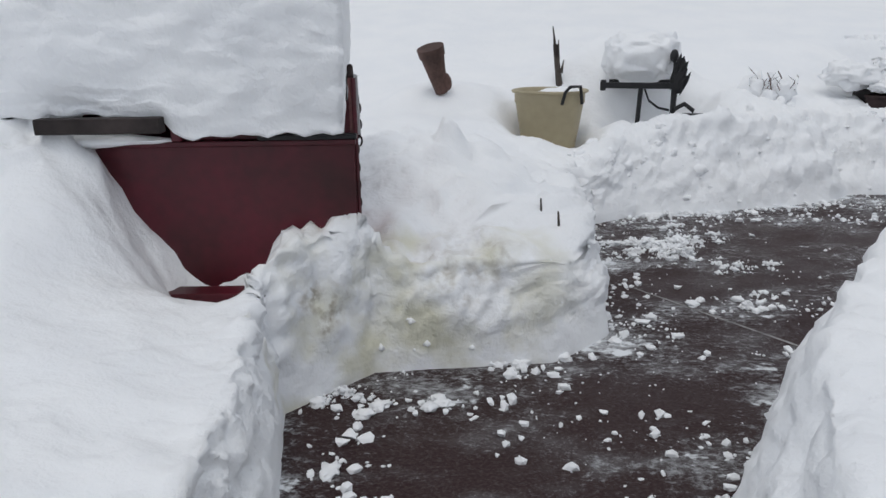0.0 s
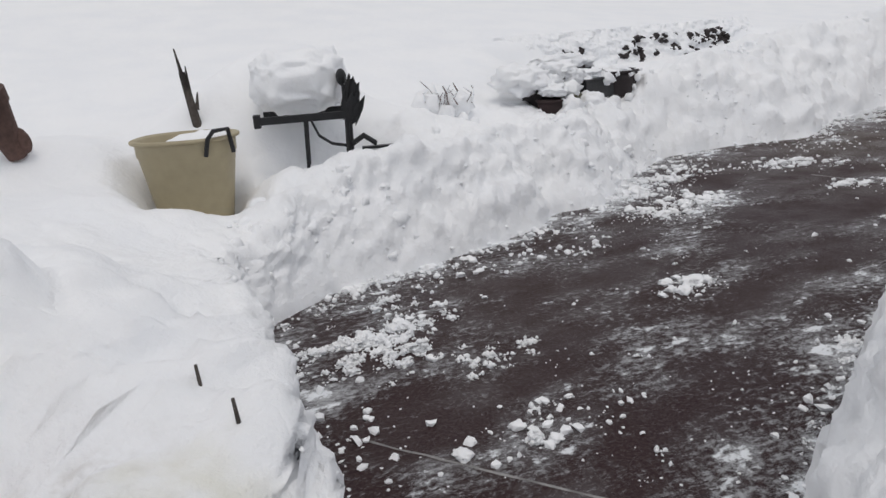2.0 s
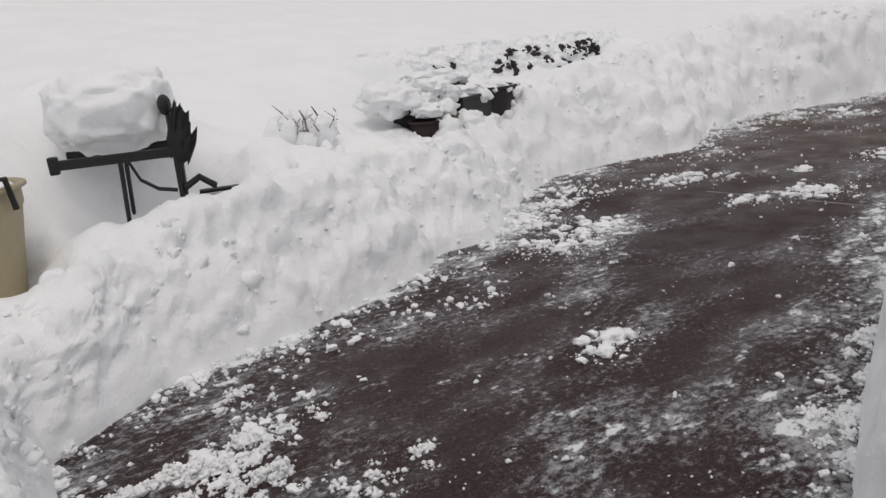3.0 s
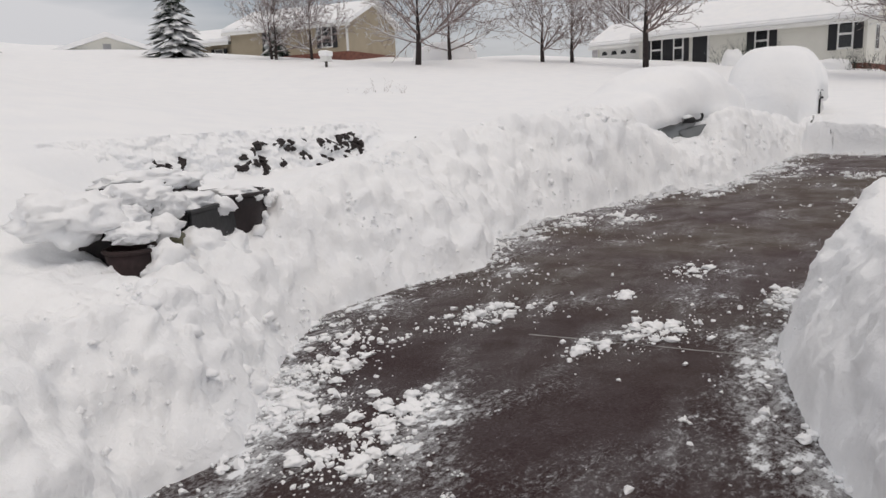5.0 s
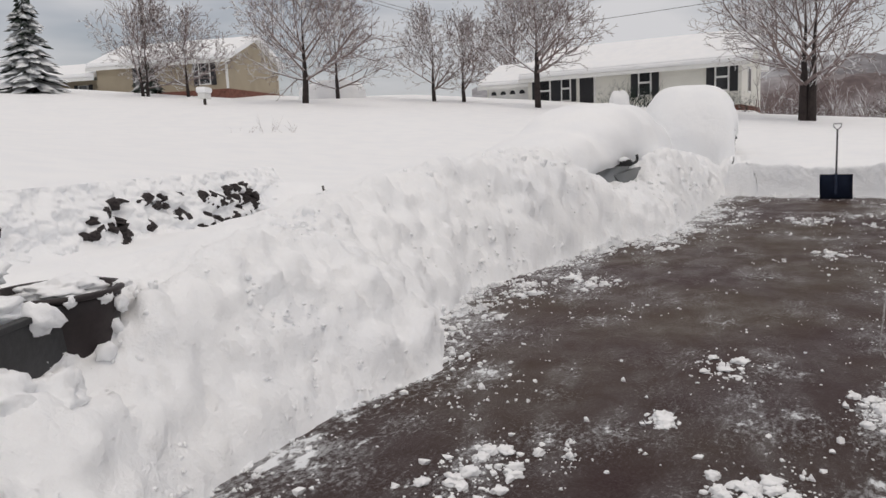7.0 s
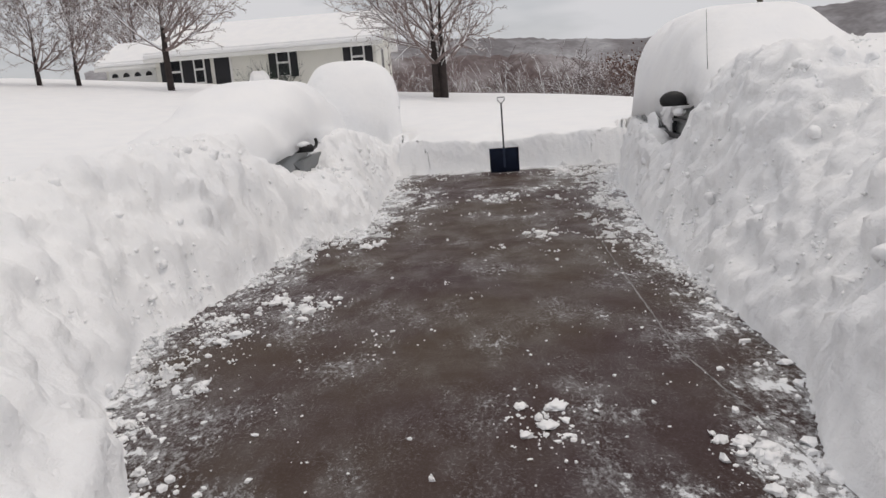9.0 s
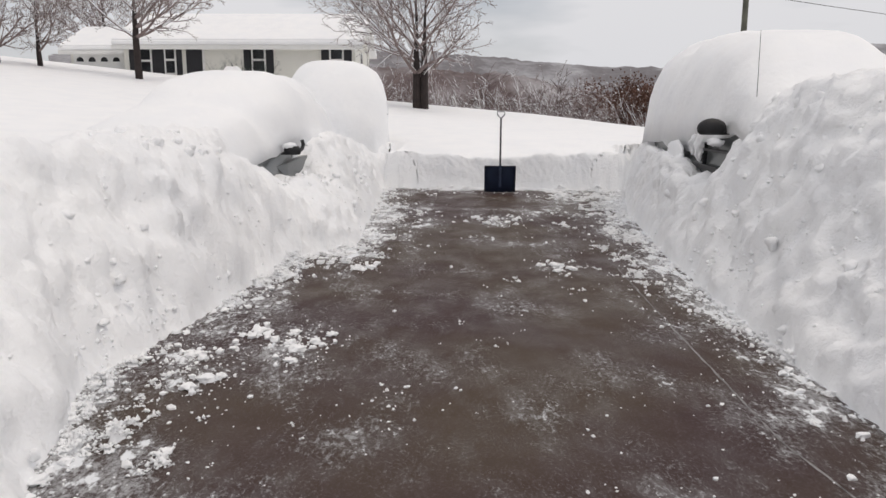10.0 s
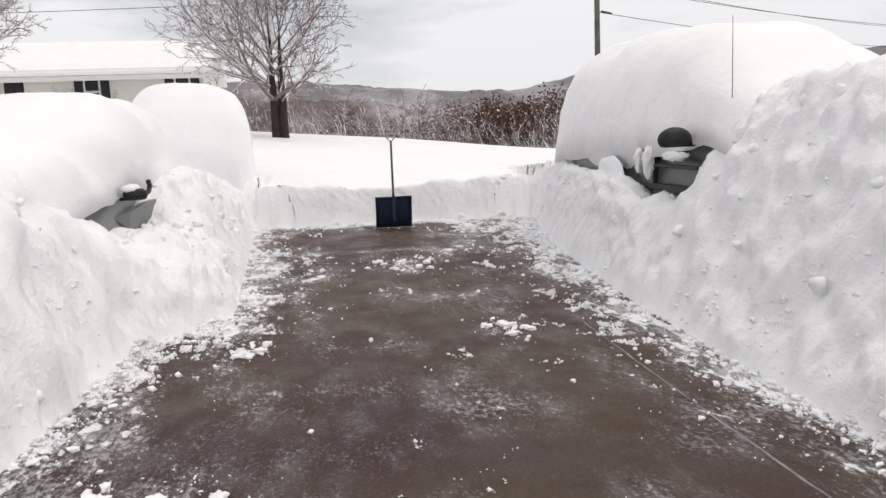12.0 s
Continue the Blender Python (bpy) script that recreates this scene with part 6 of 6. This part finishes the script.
yard_pole()
lawn_box()
snow_lump("buried_car", 32.8, 44, 2.0, 0.9, 1.0, 3.0, "low car shape wholly buried in snow", "car")
snow_lump("snowy_bush", 11.3, 42, 0.55, 0.5, 0.85, 5.0, "rounded bush covered with snow by the house", "bush")
snow_lump("snowy_bush", 5.0, 42.3, 1.0, 0.5, 0.5, 7.0, "low bush covered with snow by the house", "bush")
x, y, z = place(10.4, 42.6)
brush("dark_shrub", "dark evergreen shrub bent with snow by the door", "shrub", [(x, y, z, 0.9), (x, y + 0.4, z, 0.8), (x, y - 0.4, z, 0.7)], NEEDLE, rnd, 1.6, 26)
x, y, z = place(3.4, 42)
brush("dark_shrub", "dark snow-dusted shrub at the house corner", "shrub", [(x, y, z, 0.9), (x, y - 0.5, z, 0.6)], NEEDLE, rnd, 1.3, 26)
bm = bmesh.new()
tube(bm, (10.35, 9.62, 0.6), (10.28, 9.66, 1.02), 0.02, 0.012, 6)
tagged(part("garden_stake", bm, OLDWOOD), "thin dark stake at the end of the stone wall", "stake")


# ---- snow crumbs and chunks on the drive ----
def chunk_mesh(seed):
    bm = bmesh.new()
    bmesh.ops.create_icosphere(bm, subdivisions=3, radius=1.0)
    for v in bm.verts:
        c = v.co.copy()
        v.co = c * (1 + 0.60 * noise.fractal(c * 1.5 + Vector((seed * 3.1, 0, 0)), 0.5, 2.2, 5))
        v.co.z = max(v.co.z * 0.55, -0.25)
    me = bpy.data.meshes.new("snow_chunk")
    bm.to_mesh(me)
    bm.free()
    me.materials.append(SNOW)
    me.shade_smooth()
    return me


def scatter():
    rs = np.random.RandomState(8)
    shapes = [chunk_mesh(k) for k in range(7)]
    # places: mostly along the banks and in loose trails
    P = rs.uniform((0.2, -1.0), (18.5, 7.8), (160000, 2))
    D, S = ring_distance(P[:, 0], P[:, 1])
    trail = fbm(P[:, 0] * 1.1, P[:, 1] * 1.8, 0 * P[:, 0] + 5, 4)
    clump = np.clip(fbm(P[:, 0] * 3.0, P[:, 1] * 3.0, 0 * P[:, 0] + 2, 3) + 0.15, 0, 1.2)
    apron = np.exp(D / np.where(P[:, 0] > 7, 0.24, 0.17)) * (0.35 + clump) * np.where((S == 1) & (P[:, 0] < 9), 0.45, 1.0)
    chance = apron * 0.6 + clump * np.clip(trail - 0.30, 0, 1) * 0.28 * np.where(P[:, 0] < 6.5, 1.0, 0.3) + 0.0008
    ok = (D < 0.05) & (rs.rand(len(P)) < chance)
    P, D = P[ok], D[ok]
    size = (0.005 + 0.021 * rs.rand(len(P)) ** 5) * (0.8 + 0.6 * np.exp(D / 0.2))
    size += np.where(rs.rand(len(P)) < 0.002, 0.018, 0.0)
    # broken-up clods lying in loose groups
    for _ in range(26):
        cx = rs.uniform(0.6, 6.8) if rs.rand() < 0.6 else rs.uniform(6.8, 17.5)
        cy = rs.uniform(1.0, 7.6)
        dd = float(ring_distance(np.array([cx]), np.array([cy]))[0][0])
        if dd > 0.0 or (dd < -0.75 and rs.rand() < (0.45 if cx < 6.8 else 0.8)):
            continue
        n = rs.randint(20, 110)
        spread = rs.uniform(0.05, 0.20)
        extra = np.stack([cx + spread * 1.6 * rs.randn(n), cy + spread * 0.7 * rs.randn(n)], 1)
        keep = ring_distance(extra[:, 0], extra[:, 1])[0] < 0.05
        P = np.concatenate([P, extra[keep]])
        size = np.concatenate([size, (0.004 + 0.028 * rs.rand(n) ** 4.5)[keep] * rs.uniform(0.7, 1.3)])
    # rubble fallen from the block beside the steel box
    for cx, cy, sx, sy, n in ((-0.32, 2.15, 0.08, 0.26, 46), (-0.10, 2.60, 0.22, 0.05, 60), (-0.22, 1.85, 0.07, 0.18, 24)):
        extra = np.stack([cx + sx * rs.randn(n), cy + sy * rs.randn(n)], 1)
        keep = ring_distance(extra[:, 0], extra[:, 1])[0] < 0.06
        P = np.concatenate([P, extra[keep]])
        size = np.concatenate([size, (0.006 + 0.030 * rs.rand(n) ** 3)[keep]])
    # heaps dropped by the shovel along the walk
    for cx, cy, spread, n in HEAPS:
        n = 2 * n
        extra = np.stack([cx + spread * rs.randn(n), cy + 0.6 * spread * rs.randn(n)], 1)
        keep = ring_distance(extra[:, 0], extra[:, 1])[0] < 0.05
        P = np.concatenate([P, extra[keep]])
        size = np.concatenate([size, (0.003 + 0.040 * rs.rand(n) ** 7)[keep] * np.exp(-((extra[:, 0] - cx) ** 2 + (extra[:, 1] - cy) ** 2) / (6 * spread ** 2))[keep] + 0.003])
    order = np.argsort(-size)
    P, size = P[order], size[order]
    singles = 290
    for (x, y), s in zip(P[:singles], size[:singles]):
        ob = new("snow_chunk", shapes[rs.randint(7)])
        z = float(drive_height(np.array(x), np.array(y)))
        ob.matrix_basis = Matrix.LocRotScale((x, y, z + s * 0.25), Euler((0, 0, rs.uniform(0, 6.28))), (s * rs.uniform(0.8, 1.4), s, s * rs.uniform(0.7, 1.1)))
        tagged(ob, "loose lump of snow on the wet drive", "snow chunk", "snow chunks on the drive")
    bm = bmesh.new()
    bmesh.ops.create_icosphere(bm, subdivisions=1, radius=1.0)
    bv = np.array([v.co[:] for v in bm.verts])
    bf = np.array([[v.index for v in f.verts] for f in bm.faces])
    bm.free()
    rest, sz = P[singles:30000], size[singles:30000]
    n = len(rest)
    jit = 1 + 0.9 * (rs.rand(n, len(bv), 1) - 0.5)
    V = bv[None] * jit * sz[:, None, None] * rs.uniform(0.7, 1.4, (n, 1, 3))
    V[..., 2] *= 0.75
    V[..., 0] += rest[:, 0, None]
    V[..., 1] += rest[:, 1, None]
    V[..., 2] += (drive_height(rest[:, 0], rest[:, 1]) + sz * 0.3)[:, None]
    F = bf[None] + (np.arange(n) * len(bv))[:, None, None]
    me = bpy.data.meshes.new("snow_crumbs")
    me.from_pydata(V.reshape(-1, 3).tolist(), [], F.reshape(-1, 3).tolist())
    me.materials.append(SNOW)
    tagged(new("snow_crumbs", me), "small snow crumbs strewn over the drive", "snow", kind="stuff")


def crust():
    """Thin granular snow left behind by the shovel: low ragged patches on the drive."""
    step = 0.019
    X, Y = np.meshgrid(np.arange(-0.5, 18.4, step), np.arange(-0.6, 7.8, step), indexing="ij")
    D, S = ring_distance(X, Y)
    zero = 0 * X
    patch = fbm(X * 0.75, Y * 1.25, zero + 4.4, 4, 0.55)
    mid = fbm(X * 3.6 + 0.8 * patch, Y * 5.2, zero + 1.7, 3, 0.6)
    fine = fbm(X * 17, Y * 21, zero + 6.6, 3, 0.65)
    width = np.where(X > 6.5, 0.32, 0.20) * (1 + 0.6 * fbm(X * 0.9, Y * 0.9, zero + 8, 2))
    apron = np.exp(-np.maximum(-D, 0) / np.clip(width, 0.08, 1))
    amount = np.where(X < 6.5, -0.07, -0.12) - 0.10 * ((S == 1) & (X < 9)) - 0.32 * smooth01((1.4 - X) / 0.6) + 0.12 * smooth01((X - 13) / 3) - 0.30 * smooth01((-D - 0.45) / 0.4) * smooth01((X - 7.2) / 1.0) * smooth01((14.0 - X) / 1.5)
    h = 0.55 * patch + 0.36 * mid + 0.48 * fine + 0.62 * apron + amount - 0.66
    core = np.clip(h - 0.16, -0.3, 0.9)
    lump = np.clip(fbm(X * 9, Y * 10, zero + 2.2, 3, 0.7) + 0.2, 0, 1.2)
    H = np.where(core > 0, 0.002 + 0.02 * core * (0.5 + np.abs(fine)) + 0.055 * lump * np.clip(core * 2.2, 0, 1), -0.004)
    n, m = X.shape
    idx = np.arange(n * m).reshape(n, m)
    q = np.stack([idx[:-1, :-1], idx[1:, :-1], idx[1:, 1:], idx[:-1, 1:]], -1).reshape(-1, 4)
    q = q[(core.reshape(-1)[q].max(1) > 0) & (D.reshape(-1)[q].min(1) < 0.03)]
    used, inv = np.unique(q, return_inverse=True)
    rs = np.random.RandomState(3)
    jit = rs.uniform(-0.45, 0.45, (2, n, m)) * step
    V = np.stack([X + jit[0], Y + jit[1], drive_height(X, Y) + H], -1).reshape(-1, 3)[used]
    me = bpy.data.meshes.new("snow_crust")
    me.from_pydata(V.tolist(), [], inv.reshape(-1, 4).tolist())
    me.materials.append(SNOW)
    me.shade_smooth()
    # loose grains round the crust
    weight = np.clip(h + 0.10, 0, 0.5) ** 1.5 * (D < 0.02)
    flat = np.cumsum(weight.reshape(-1))
    pick = np.searchsorted(flat, rs.rand(64000) * flat[-1])
    gx = X.reshape(-1)[pick] + rs.uniform(-1, 1, len(pick)) * step
    gy = Y.reshape(-1)[pick] + rs.uniform(-1, 1, len(pick)) * step
    gz = drive_height(gx, gy) + np.maximum(H.reshape(-1)[pick], 0)
    gs = 0.003 + 0.012 * rs.rand(len(pick)) ** 3
    # clods and grains clinging to the banks
    bx = rs.uniform(-0.7, 18.5, 150000)
    by = rs.uniform(1.0, 8.8, 150000)
    bz, bd, bs = snow_height(bx, by)
    run = bank_plan(bx, bs)[1]
    clump = fbm(bx * 1.6, by * 1.6, bz * 1.6, 3)
    ok = (bd > 0.01) & (bd < run * 1.5) & (rs.rand(len(bx)) < np.clip(0.25 + 0.7 * clump, 0, 1) * np.exp(-bd / run)) & ~((bs == 1) & (bx < 6))
    bx, by, bz = bx[ok][:16000], by[ok][:16000], bz[ok][:16000]
    bsz = 0.004 + 0.020 * rs.rand(len(bx)) ** 3.5
    cx, cy, cz, cs = np.concatenate([gx, bx]), np.concatenate([gy, by]), np.concatenate([gz, bz]), np.concatenate([gs, bsz])
    octa = np.array([(1, 0, 0), (0, 1, 0), (-1, 0, 0), (0, -1, 0), (0, 0, 1), (0, 0, -0.6)], float)
    tri = np.array([(0, 1, 4), (1, 2, 4), (2, 3, 4), (3, 0, 4), (1, 0, 5), (2, 1, 5), (3, 2, 5), (0, 3, 5)])
    k = len(cx)
    ang = rs.uniform(0, 6.283, k)
    P = octa[None] * rs.uniform(0.6, 1.35, (k, 6, 1))
    P = np.stack([P[..., 0] * np.cos(ang)[:, None] - P[..., 1] * np.sin(ang)[:, None], P[..., 0] * np.sin(ang)[:, None] + P[..., 1] * np.cos(ang)[:, None], P[..., 2]], -1)
    P = P * cs[:, None, None] + np.stack([cx, cy, cz + 0.3 * cs], -1)[:, None]
    F = tri[None] + (np.arange(k) * 6)[:, None, None]
    mg = bpy.data.meshes.new("snow_grains")
    mg.vertices.add(k * 6)
    mg.vertices.foreach_set("co", P.astype(np.float32).reshape(-1))
    mg.loops.add(k * 24)
    mg.loops.foreach_set("vertex_index", F.astype(np.int32).reshape(-1))
    mg.polygons.add(k * 8)
    mg.polygons.foreach_set("loop_start", np.arange(0, k * 24, 3, dtype=np.int32))
    mg.update(calc_edges=True)
    mg.materials.append(SNOW)
    mg.shade_smooth()
    tagged(new("snow_grains", mg), "fine loose snow grains on drive and banks", "snow", kind="stuff")
    tagged(new("snow_crust", me), "ragged thin snow crust left on the drive", "snow", kind="stuff")


def bank_clods():
    """Lumps of broken snow half sunk in the thrown-up banks."""
    rs = np.random.RandomState(12)
    x, y = rs.uniform(0.9, 18.0, 90000), rs.uniform(1.5, 9.0, 90000)
    z, d, side = snow_height(x, y)
    run = bank_plan(x, side)[1]
    loose = np.clip(0.25 + 0.9 * fbm(x * 1.4, y * 1.4, z * 1.4, 3), 0, 1)
    ok = (d > 0.02) & (d < run * 1.3 + 0.25) & (rs.rand(len(x)) < 0.30 * loose * np.where(x > 8, 0.35, 1.0)) & ~((side == 1) & (x < 7.5)) & (side < 2)
    x, y, z = x[ok][:3600], y[ok][:3600], z[ok][:3600]
    n = len(x)
    bm = bmesh.new()
    bmesh.ops.create_icosphere(bm, subdivisions=2, radius=1.0)
    bv = np.array([v.co[:] for v in bm.verts])
    bf = np.array([[v.index for v in f.verts] for f in bm.faces])
    bm.free()
    size = 0.010 + 0.042 * rs.rand(n) ** 4
    seed = rs.uniform(0, 400, (n, 1))
    bump = 1 + 0.45 * fbm(bv[None, :, 0] * 1.4 + seed, bv[None, :, 1] * 1.4 + seed * 0.7, bv[None, :, 2] * 1.4, 2)
    V = bv[None] * bump[..., None] * size[:, None, None] * rs.uniform(0.75, 1.3, (n, 1, 3)) + np.stack([x, y, z + 0.1 * size], -1)[:, None]
    F = bf[None] + (np.arange(n) * len(bv))[:, None, None]
    me = bpy.data.meshes.new("snow_clods")
    me.from_pydata(V.reshape(-1, 3).tolist(), [], F.reshape(-1, 3).tolist())
    me.materials.append(SNOW)
    me.shade_smooth()
    tagged(new("snow_clods", me), "broken snow clods lying on the thrown-up banks", "snow", kind="stuff")


crust()
bank_clods()
scatter()
